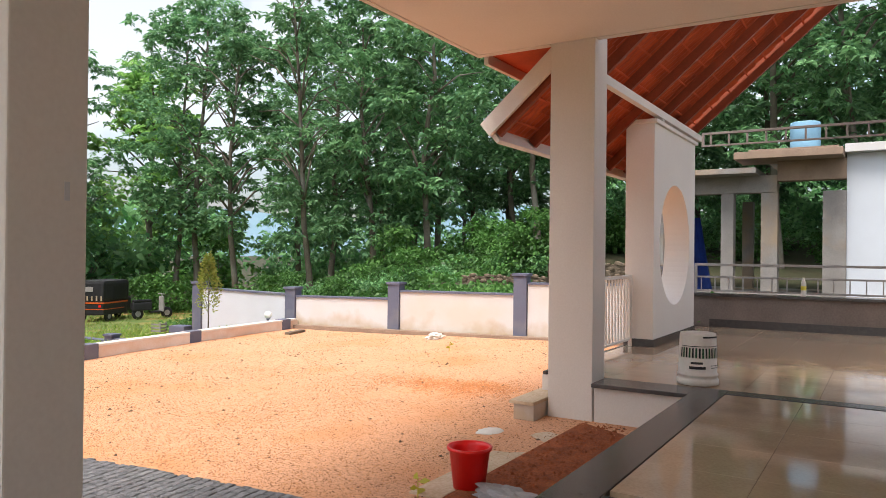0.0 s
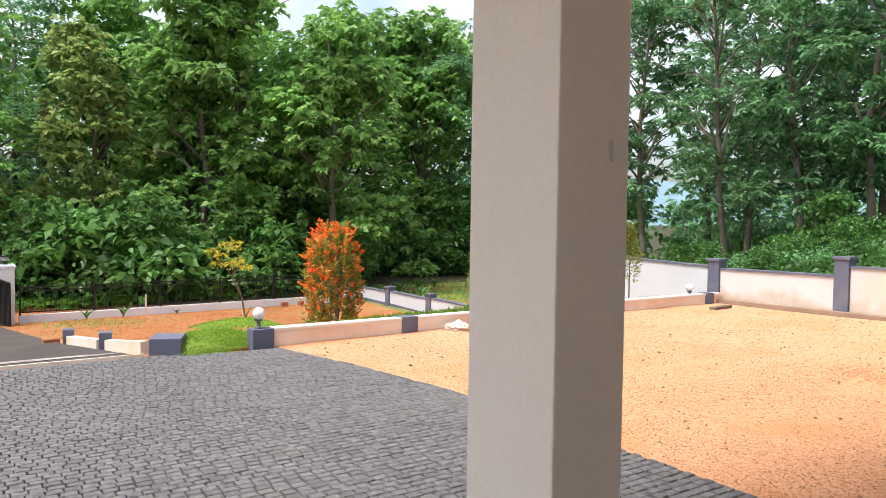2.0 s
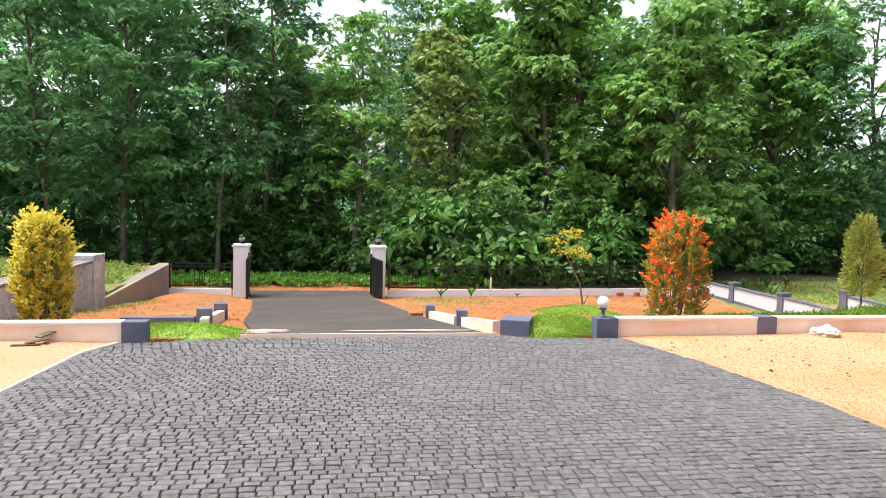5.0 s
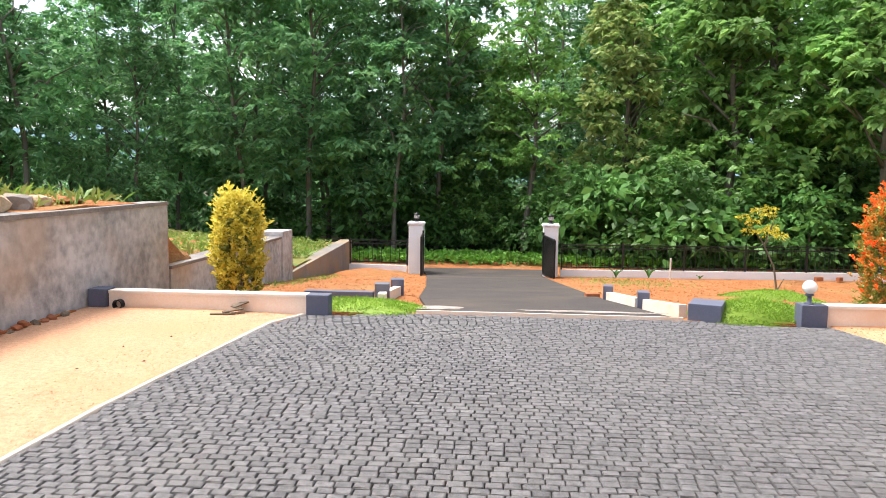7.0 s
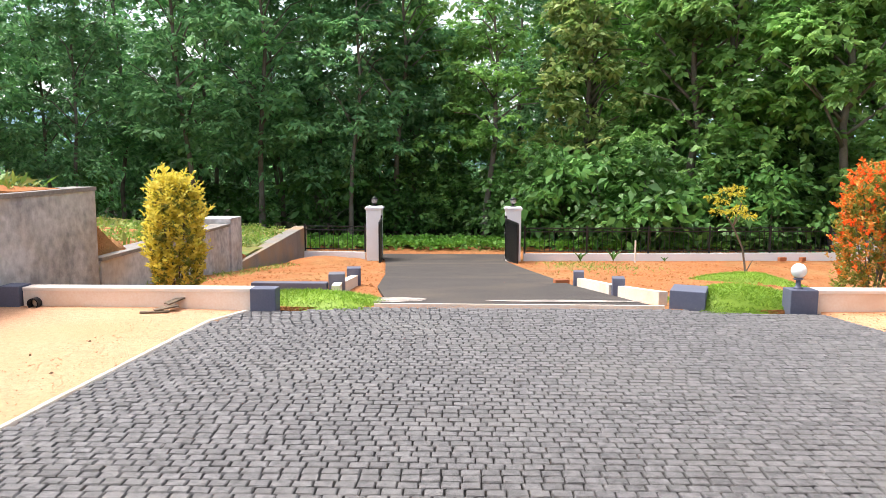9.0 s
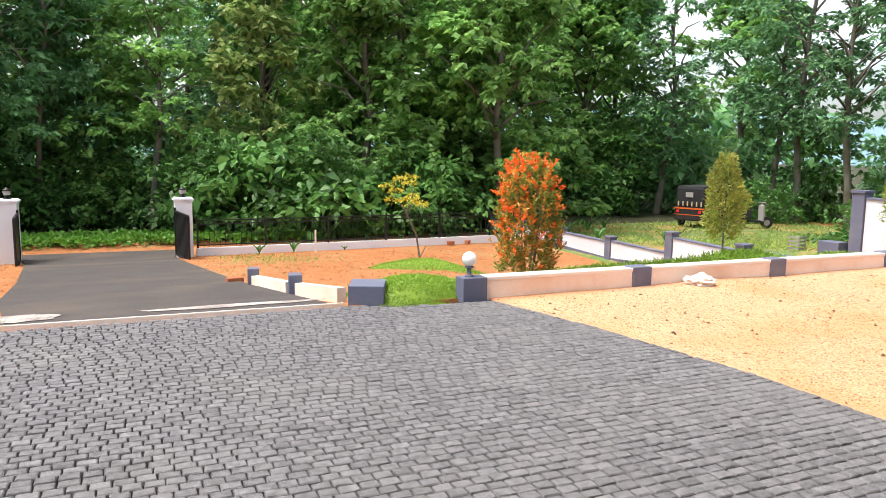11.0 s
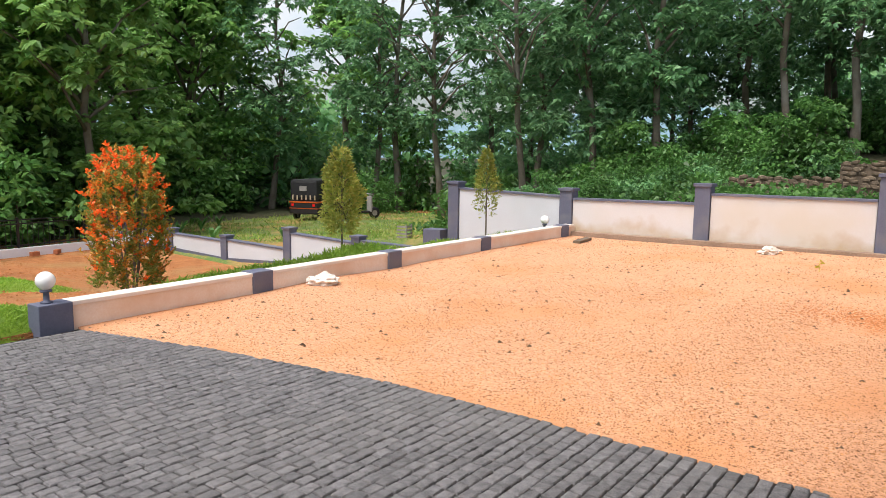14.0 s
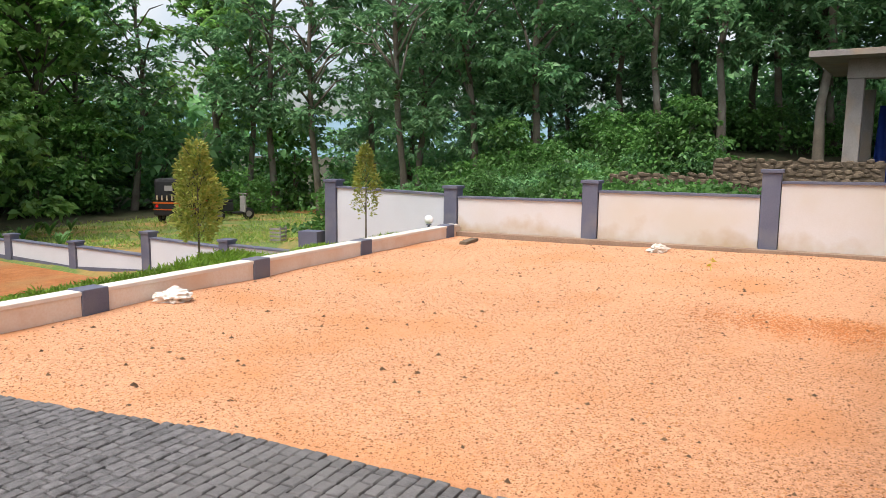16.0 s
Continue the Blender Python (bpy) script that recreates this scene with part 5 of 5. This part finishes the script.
cr = []
for _ in range(2600):
    x, y = RNG.uniform(13.2, 24), RNG.uniform(-2, 13)
    if noise.noise(Vector((x * 0.5, y * 0.5, 8))) > -0.35 and not (x > 16.8 and y < 8.0):
        cr.append((x, y, gz(x, y) + 0.12))
cr = np.array(cr)
p, d = clumps(cr, RNG.uniform(0.16, 0.42, len(cr)), 14)
tagged(link("slope_undergrowth", leaf_mesh("slope_undergrowth", p, d + np.array([0, 0, 0.5]), 0.15, 0.6, flat=0.5), L_SHRUB), "low green undergrowth covering the slope", "undergrowth", kind="stuff")


# ---- loose things in the yard ----
def bucket(name, label, x, y, z, r0, r1, h, material, flip=False):
    t = thing(name, label, "bucket", pose(x, y, z))
    prof = [(r0, 0), (r0 + (r1 - r0) * 0.92, h * 0.92), (r1 + 0.012, h * 0.93), (r1 + 0.014, h), (r1 - 0.004, h), (r0 + (r1 - r0) * 0.9 - 0.006, h * 0.9), (r0 - 0.006, 0.012)]
    if flip:
        prof = [(r1, 0), (r1 + 0.008, 0.004), (r1 + 0.008, 0.045), (r1 - 0.004, 0.05), (r1 - 0.006, 0.075), (r1 + 0.003, 0.08), (r1 + 0.003, 0.095), (r1 - 0.006, 0.10), (r0 + 0.006, h - 0.02), (r0, h - 0.004), (r0 - 0.012, h)]
    part("shell", lathe(prof, 36), material, t, smooth=True)
    return t


bucket("red_bucket", "bright red plastic bucket standing on the gravel", 4.45, 1.39, 0.01, 0.105, 0.138, 0.285, REDP)
t = bucket("paint_bucket", "white plastic paint bucket standing upside down on the verandah", 7.09, 0.20, 0.394, 0.155, 0.178, 0.47, WHITEP, True)
def wrap(name, a0, a1, z0, z1, r, material, label=""):
    bm = bmesh.new()
    pr = None
    n = max(2, int((a1 - a0) / 4))
    for k in range(n + 1):
        a = radians(a0 + (a1 - a0) * k / n)
        cur = [bm.verts.new(((r - 0.05 * (z - 0.09)) * math.cos(a), (r - 0.05 * (z - 0.09)) * math.sin(a), z)) for z in (z0, z1)]
        if pr:
            bm.faces.new((pr[0], cur[0], cur[1], pr[1]))
        pr = cur
    return part(name, bm, material, t, label)
for k in range(15):
    a = 128 + k * 10
    wrap("printed_bar", a, a + 5.5, 0.25, 0.34, 0.1805, GREENINK if k % 2 else BLACKINK, "printed upright bar")
wrap("printed_line", 130, 270, 0.352, 0.358, 0.1805, BLACKINK, "printed line")
wrap("printed_line", 200, 268, 0.43, 0.445, 0.1808, BLACKINK, "faded print")
wrap("printed_line", 160, 208, 0.15, 0.175, 0.1805, BLACKINK, "plain bar of print")
wrap("printed_line", 165, 200, 0.195, 0.215, 0.1805, BLACKINK, "plain bar of print")
wrap("printed_line", 225, 262, 0.16, 0.165, 0.1805, BLACKINK, "fine print line")
wrap("printed_line", 225, 258, 0.18, 0.185, 0.1805, BLACKINK, "fine print line")
for k, (x, y, s_) in enumerate(((5.82, 8.12, 0.17), (11.5, 4.95, 0.17))):
    boulder("plastic_sack", x, y, rise_right(x, y) - 0.02, s_, s_ * 0.6, 0.075, WHITEP, "crumpled white plastic sack on the gravel", 21 + k, "sack", 0.5)
boulder("plastic_cover", 5.91, 1.80, 0.0, 0.14, 0.10, 0.025, WHITEP, "thin translucent plastic cover on the ground", 31, "cover")
boulder("plastic_cover", 4.27, 1.06, 0.03, 0.24, 0.15, 0.04, STEEL, "crumpled grey plastic sheet beside the verandah", 33, "cover", 0.5)
t = thing("timber_scrap", "short weathered plank lying by the boundary wall", "plank", pose(11.25, 7.75, 0.03, 0, 0, 8))
part("body", boxes((-0.3, -0.06, 0, 0.3, 0.06, 0.05), bevel=0.006), STONE, t)
t = thing("roof_scrap", "curled dark scrap lying on the side gravel", "scrap", pose(-3.0, 8.0, 0.03, 0, 0, 15))
for k in range(3):
    part("flake", boxes((-0.2 + 0.12 * k, -0.04, 0.0, 0.06 + 0.08 * k, 0.02 + 0.015 * k, 0.014), bevel=0.004), STONE, t).matrix_basis = pose(0, 0.03 * k, 0.022 * k, 0, -6 * k, 20 * k)
t = thing("drain_pipe", "open end of a dark pipe at the wall foot", "pipe", pose(-4.33, 8.17, 0.07, 90, 0, 0))
part("pipe", lathe([(0.055, -0.1), (0.055, 0.03), (0.045, 0.03), (0.045, -0.09)], 18), IRON, t)
t = thing("water_bottle", "clear plastic bottle with yellow label on the coping", "bottle", H(12.72, 0.62, 0.946))
part("body", lathe([(0.038, 0), (0.04, 0.02), (0.04, 0.19), (0.034, 0.23), (0.014, 0.28), (0.014, 0.30)], 18), WHITEP, t, smooth=True)
part("label", lathe([(0.0405, 0.10), (0.0415, 0.105), (0.0415, 0.16), (0.0405, 0.165)], 18), L_GOLD, t, "yellow wrapper")
for x, y in ((4.15, 1.62), (10.2, 4.1)):
    t = thing("seedling", "tiny green seedling sprouting from the gravel", "plant", pose(x, y, rise_right(x, y)), "seedlings")
    p = np.array([(0, 0, 0.02), (0, 0, 0.06), (0, 0, 0.10), (0, 0, 0.12), (0, 0, 0.13)])
    d = np.array([(1, 0, 0.3), (-0.8, 0.6, 0.3), (0.2, -1, 0.4), (0.7, 0.7, 0.2), (-0.6, -0.6, 0.4)])
    link("leaves", leaf_mesh("leaves", p, d, 0.09, 0.6), L_LIME, t)
    bm = bmesh.new()
    rod(bm, (0, 0, -0.02), (0, 0, 0.13), 0.004, 0.003, 5)
    part("stem", bm, L_LIME, t)

# ---- neighbour's stone walls and unfinished building ----
def rubble_wall(name, a, b, z0, z1, label):
    w = tagged(part(name, run_wall(a, b, 0.3, (z0 - 0.4, z0 - 0.4), (z1 - 0.05, z1 - 0.05)), STONE), label, "wall", kind="structure")
    a, b = Vector(a), Vector(b)
    n = int((b - a).length / 0.2)
    gg = random.Random(n)
    ms = []
    for v in range(5):
        bm = bmesh.new()
        bmesh.ops.create_icosphere(bm, subdivisions=1, radius=1)
        for q in bm.verts:
            q.co = Vector([max(-0.7, min(0.7, e)) for e in q.co]) * (1 + 0.35 * noise.noise(q.co * 1.2 + Vector((v * 7, 0, 0))))
        me = bpy.data.meshes.new("stone")
        bm.to_mesh(me)
        bm.free()
        me.materials.append(STONE)
        ms.append(me)
    z = z0
    while z < z1:
        for k in range(n):
            o = new("stone", gg.choice(ms))
            o.parent = w
            q = a.lerp(b, (k + gg.uniform(0.2, 0.8)) / n)
            o.matrix_basis = pose(q.x - 0.155, q.y, z + 0.06 + gg.uniform(-0.04, 0.04), gg.uniform(-20, 20), 0, gg.uniform(-15, 15)) @ Matrix.Diagonal((0.05, gg.uniform(0.10, 0.17), gg.uniform(0.06, 0.085), 1))
        z += 0.11
rubble_wall("wall_rubble_low", (19.0, 7.6), (19.2, 5.2), 0.55, 0.98, "low dry wall of rough brown stones")
rubble_wall("wall_rubble_high", (19.8, 5.35), (20.4, 1.8), 0.7, 1.36, "higher dry wall of rough brown stones")
B = thing("unfinished_building", "unfinished grey concrete house with one white wall", "building", H(0, 0))
def bpart(name, rows_, material, label="", bevel=0.01):
    return part(name, boxes(*rows_, bevel=bevel), material, B, label)
for y0, y1 in ((4.72, 5.05), (2.93, 3.24), (1.88, 2.27), (0.36, 0.87)):
    bpart("column", [(20.0, y0, 0.1, 20.35, y1, 3.2)], CONCRETE)
for y0 in (4.72, 2.93, 0.4):
    bpart("column", [(23.2, y0, 0.1, 23.5, y0 + 0.3, 3.2)], CONCRETE)
bpart("beam", [(19.98, 1.9, 3.201, 20.37, 5.07, 3.64)], CONCRETE)
bpart("lintel", [(19.99, 0.36, 3.48, 20.36, 1.89, 3.98)], CANOPY)
bpart("roof_slab", [(19.3, 2.3, 3.641, 24.0, 5.8, 3.78)], CONCRETE)
bpart("canopy", [(19.2, 0.4, 3.985, 20.6, 2.8, 4.16), (19.5, 0.5, 4.161, 20.6, 2.5, 4.24)], CANOPY)
bpart("wall", [(20.1, -6.0, 0.1, 20.35, 0.359, 4.1)], WALLW, "white painted wall")
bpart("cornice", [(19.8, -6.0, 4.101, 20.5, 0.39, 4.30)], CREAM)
bpart("back_wall", [(23.3, -6.0, 0.1, 23.5, 0.39, 4.1), (20.36, 0.0, 0.1, 23.29, 0.2, 4.0)], CONCRETE)
bpart("roof", [(20.36, -6.0, 4.101, 24.0, 2.29, 4.25)], CONCRETE)
bpart("floor", [(20.0, -6.0, -0.2, 24.0, 5.05, 0.62)], CONCRETE)
t = thing("water_tank", "pale blue plastic water tank on the neighbour's roof", "tank", H(20.95, 1.35, 4.251))
part("shell", lathe([(0.34, 0), (0.36, 0.02), (0.36, 0.30), (0.35, 0.31), (0.36, 0.33), (0.36, 0.78), (0.34, 0.81), (0.12, 0.82), (0.10, 0.84)], 30), TANKBLUE, t, smooth=True)
t = thing("blue_tarpaulin", "dark blue tarpaulin draped inside the unfinished house", "tarpaulin", H(20.8, 4.05, 0.63))
bm = bmesh.new()
pr = None
for k in range(13):
    u = k / 12
    cur = [bm.verts.new((0.12 * math.sin(9 * u) + (0.06 * math.sin(20 * u)) * v, -0.45 + 0.9 * u if v == 0 else -0.12 + 0.5 * u, 2.0 * v)) for v in (0, 1)]
    if pr:
        bm.faces.new((pr[0], cur[0], cur[1], pr[1]))
    pr = cur
bmesh.ops.solidify(bm, geom=bm.faces[:], thickness=0.01)
part("sheet", bm, BLUEP, t, smooth=True)

# ---- parked vehicles in the neighbouring plot ----
def wheel(parent, x, y, r, w):
    o = part("wheel", lathe([(r * 0.55, -w / 2), (r * 0.95, -w / 2), (r, -w / 3), (r, w / 3), (r * 0.95, w / 2), (r * 0.55, w / 2)], 24), RUBBER, parent, "black rubber tyre", True)
    o.matrix_basis = pose(x, y, r, 90, 0, 0)
    part("hub", lathe([(r * 0.5, -w / 2 - 0.005), (r * 0.5, w / 2 + 0.005)], 18), STEEL, o)
A_ = thing("auto_rickshaw", "black and orange three-wheeled auto rickshaw parked on grass", "auto rickshaw", pose(20.7, 24.75, gz(20.7, 24.75), 0, 0, 18))
bm = boxes((0.0, -0.64, 0.28, 1.75, 0.64, 0.82), bevel=0.06)
box(bm, 1.7, -0.45, 0.3, 2.45, 0.45, 0.95, bevel=0.14)
part("body", bm, RUBBER, A_)
bm = boxes((0.02, -0.62, 0.83, 1.95, 0.62, 1.68), bevel=0.13)
part("hood", bm, RUBBER, A_, "black canvas hood")
part("stripe", boxes((-0.012, -0.652, 0.74, 1.76, 0.652, 0.80), (-0.012, -0.652, 0.50, 1.5, 0.652, 0.53)), ORANGE, A_, "orange stripe")
part("rear_window", boxes((-0.006, -0.16, 1.22, 0.03, 0.16, 1.42)), STEEL, A_, "small clear rear window")
for k in range(6):
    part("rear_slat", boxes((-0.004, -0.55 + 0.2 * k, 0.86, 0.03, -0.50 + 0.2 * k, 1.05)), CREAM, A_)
# solid black block; shade of the open cabin sides is put into its colour
part("side_shade_block", boxes((0.75, -0.628, 0.9, 1.7, 0.628, 1.45), bevel=0.01), IRON, A_)
part("windscreen", boxes((1.94, -0.42, 0.98, 2.02, 0.42, 1.5), bevel=0.01), STEEL, A_)
for y in (-0.12, 0.12):
    part("tail_lamp", boxes((-0.02, y * 4 - 0.05, 0.60, 0.01, y * 4 + 0.05, 0.70)), REDP, A_)
wheel(A_, 0.45, -0.56, 0.22, 0.11)
wheel(A_, 0.45, 0.56, 0.22, 0.11)
wheel(A_, 2.1, 0.0, 0.22, 0.11)
M_ = thing("motor_scooter", "dark motor scooter parked on the grass", "scooter", pose(22.4, 23.9, gz(22.4, 23.9), 0, 0, -20))
wheel(M_, 0.0, 0.0, 0.24, 0.1)
wheel(M_, 1.25, 0.0, 0.24, 0.1)
part("body", boxes((-0.25, -0.16, 0.38, 0.55, 0.16, 0.72), (0.5, -0.14, 0.26, 1.0, 0.14, 0.34), bevel=0.05), RUBBER, M_)
part("seat", boxes((-0.22, -0.13, 0.73, 0.55, 0.13, 0.83), bevel=0.04), IRON, M_)
part("front_shield", boxes((0.98, -0.2, 0.3, 1.06, 0.2, 0.95), bevel=0.03), STEEL, M_)
bm = bmesh.new()
rod(bm, (1.22, 0, 0.3), (1.02, 0, 1.05), 0.03)
rod(bm, (1.02, -0.33, 1.05), (1.02, 0.33, 1.05), 0.018)
part("handlebar", bm, STEEL, M_)
# wire cage and kerb blocks on the neighbouring verge
t = thing("wire_crate", "weathered slatted crate standing in the grass", "crate", pose(12.95, 12.93, gz(12.95, 12.93), 0, 0, 10) @ Matrix.Diagonal((0.65, 0.65, 0.65, 1)))
for k in range(4):
    part("slat", boxes((-0.2, -0.2, 0.08 + 0.12 * k, 0.2, -0.185, 0.14 + 0.12 * k)), CONCRETE, t)
    part("slat", boxes((-0.2, -0.18, 0.08 + 0.12 * k, -0.185, 0.2, 0.14 + 0.12 * k)), CONCRETE, t)
for x in (-0.19, 0.16):
    part("leg", boxes((x, -0.184, -0.05, x + 0.03, -0.15, 0.55)), CONCRETE, t)
t = thing("grey_block", "slate-grey block at the foot of the boundary post", "block", pose(bx(11.3) - 0.02, 11.32, 0, 0, 0, 6))
part("body", boxes((-0.16, -0.12, -0.7, 0.16, 0.28, -0.08), bevel=0.008), GREY, t)

# ---- setts and gravel grains ----
sb = bpy.data.objects["sett_bed"]
def sett_verts(gg, w, d):
    """A hewn sett: foot, shoulder and a smaller uneven top."""
    j = lambda a: gg.uniform(-a, a)
    z = 0.004 + j(0.0022)
    out = []
    for inset, zz, wob, dz in ((0.0025, -0.022, 0.0, 0.0), (0.0040, z - 0.006, 0.0024, 0.001), (0.0092, z, 0.0025, 0.0012)):
        for sx, sy in ((-1, -1), (1, -1), (1, 1), (-1, 1)):
            out.append((sx * (w / 2 - inset) + j(wob), sy * (d / 2 - inset) + j(wob), zz + j(dz)))
    return out
SF = [(8, 9, 10, 11)] + [(b + k, b + (k + 1) % 4, b + 4 + (k + 1) % 4, b + 4 + k) for b in (0, 4) for k in range(4)]
gg = random.Random(5)
variants = []
for k in range(10):
    me = bpy.data.meshes.new("sett")
    me.from_pydata(sett_verts(gg, 0.094, 0.070), [], SF)
    me.materials.append(PAVER)
    variants.append(me)
vs, fs, count = [], [], 0
ROW, WID = 0.070, 0.094
for j in range(int((8.45 + 4.0) / ROW)):
    y = -3.95 + ROW * (j + 0.5)
    xa, xb = left_x(y) + 0.005, edge_x(y) - 0.005
    if y > 8.2:
        xa, xb = max(xa, -1.9 + (y - 8.2) * 3.2), min(xb, 2.9 - (y - 8.2) * 4)
    x = xa - (j % 2) * WID / 2 - gg.uniform(0, 0.02)
    while x < xb - 0.03:
        w = WID * gg.uniform(0.93, 1.07)
        if x < xa:
            w, x = w - (xa - x), xa
        w = min(w, xb - x)
        cx, cy = x + w / 2, y + 0.006 * noise.noise(Vector((x * 1.1, y * 1.1, 2))) + gg.uniform(-0.0015, 0.0015)
        if 0.2 < cx < 1.9 and 3.1 < cy < 4.4 and count < 300:
            o = new("sett", gg.choice(variants))
            o.parent = sb
            o.matrix_basis = pose(cx, cy, 0, 0, 0, gg.uniform(-1.2, 1.2)) @ Matrix.Diagonal((w / WID, 1, 1, 1))
            count += 1
        elif w > 0.03 and cx > xa and cx < xb:
            b0 = len(vs)
            vs += [(cx + a, cy + b, c) for a, b, c in sett_verts(gg, w, ROW)]
            fs += [tuple(b0 + q for q in f) for f in SF]
        x += w
me = bpy.data.meshes.new("setts")
me.from_pydata(vs, [], fs)
o = link("setts", me, PAVERS, sb, "weathered dark grey granite setts")
o["kind"] = "stuff"


def grains(name, label, n, smin, smax, material, region, seed):
    r = np.random.default_rng(seed)
    xy = np.array([region(r) for _ in range(n)])
    s = r.uniform(smin, smax, n)
    octa = np.array([(1, 0, 0), (0, 1, 0), (-1, 0, 0), (0, -1, 0), (0, 0, 0.7)])
    tri = np.array([(0, 1, 4), (1, 2, 4), (2, 3, 4), (3, 0, 4)])
    co = octa[None] * (s[:, None, None] * r.uniform(0.5, 1.3, (n, 5, 1)))
    a = r.uniform(0, 6.28, n)
    c, q = np.cos(a)[:, None], np.sin(a)[:, None]
    co = np.stack([co[..., 0] * c - co[..., 1] * q, co[..., 0] * q + co[..., 1] * c, co[..., 2]], -1)
    co[..., :2] += xy[:, None, :2]
    co[..., 2] += xy[:, None, 2]
    f = (tri[None] + 5 * np.arange(n)[:, None, None]).reshape(-1, 3)
    me = bpy.data.meshes.new(name)
    me.from_pydata(co.reshape(-1, 3).tolist(), [], f.tolist())
    return tagged(link(name, me, material), label, "gravel", kind="stuff")


GRAINS = mat("gravel_grain", (0.52, 0.25, 0.11), (0.26, 0.11, 0.045), 0.9, 60, 90, 0.2, 0.004, island=0.6)
REDGRAIN = mat("red_gravel_grain", (0.56, 0.22, 0.075), (0.40, 0.14, 0.05), 0.9, 60, 90, 0.2, 0.004, island=0.3)
PALEGRAIN = mat("pale_gravel_grain", (0.66, 0.42, 0.24), (0.40, 0.22, 0.11), 0.9, 60, 90, 0.2, 0.004, island=0.35)
CLOD = mat("dark_clod", (0.16, 0.10, 0.055), (0.10, 0.06, 0.035), 0.95, 20, 90, 0.2, 0.004, island=0.4)
def in_yard(r):
    y = r.uniform(-1.0, 8.25)
    x = edge_x(y) + 0.015 + r.uniform(0, 1) * (bx(y) - edge_x(y) - 0.02)
    return x, y, rise_right(x, y)
def near_yard(r):
    y = 8.2 - 6.5 * r.beta(1.6, 1.3)
    x = edge_x(y) + 4.5 * r.beta(1.0, 1.5) + 0.012
    return x, y, rise_right(x, y)
def side_yard(r):
    y = r.uniform(1.5, 8.15)
    x = left_x(y) - 2.0 * r.beta(1.0, 1.3) - 0.012
    return x, y, 0.025
def red_patch(r):
    x, y = r.normal(7.7, 0.25), r.normal(2.9, 0.45)
    return x, y, rise_right(x, y)
grains("gravel_grains", "loose orange gravel grains", 60000, 0.0025, 0.0065, GRAINS, near_yard, 1)
grains("gravel_grains", "loose orange gravel grains", 28000, 0.005, 0.012, GRAINS, in_yard, 2)
grains("gravel_grains", "loose orange gravel grains on the side yard", 5000, 0.004, 0.010, PALEGRAIN, side_yard, 3)
grains("red_gravel", "patch of redder damp gravel", 6000, 0.004, 0.011, REDGRAIN, red_patch, 7)
grains("dirt_clods", "small dark clods and dry leaves on the gravel", 650, 0.008, 0.024, CLOD, in_yard, 4)
grains("dirt_clods", "small dark clods on the side gravel", 25, 0.01, 0.022, CLOD, side_yard, 5)
def garden(r):
    x, y = r.uniform(-4.5, 11), r.uniform(8.8, 22)
    return x, y, gz(x, y)
grains("soil_lumps", "loose lumps of orange soil", 6000, 0.01, 0.04, SOIL, garden, 6)

def soil_bed(r):
    p = H(r.uniform(4.0, 6.38), r.uniform(0.93, 1.85), 0.03).translation
    return p.x, p.y, p.z
grains("bed_clods", "loose clods on the red soil bed", 700, 0.008, 0.026, REDSOIL, soil_bed, 8)
CEMENT = mat("cement_smear", (0.55, 0.49, 0.44), (0.15, 0.125, 0.11), 0.9, 3.0, 40, 0.3, 0.006)
bm = bmesh.new()
for k in range(2):
    n = 24
    cx, cy, lx, ly = ((0.95, 8.9, 0.85, 0.13), (-0.85, 8.95, 0.3, 0.3))[k]
    ringv = []
    for q in range(n):
        a = 2 * math.pi * q / n
        w = 1 + 0.35 * noise.noise(Vector((math.cos(a) * 2, math.sin(a) * 2, k * 9)))
        x, y = cx + lx * w * math.cos(a), cy + ly * w * math.sin(a)
        ringv.append(bm.verts.new((x, y, -0.1 * (y - 8.4) + 0.041)))
    bm.faces.new(ringv)
tagged(part("cement_spill", bm, CEMENT), "pale dried cement smeared on the asphalt edge", "cement", kind="structure")
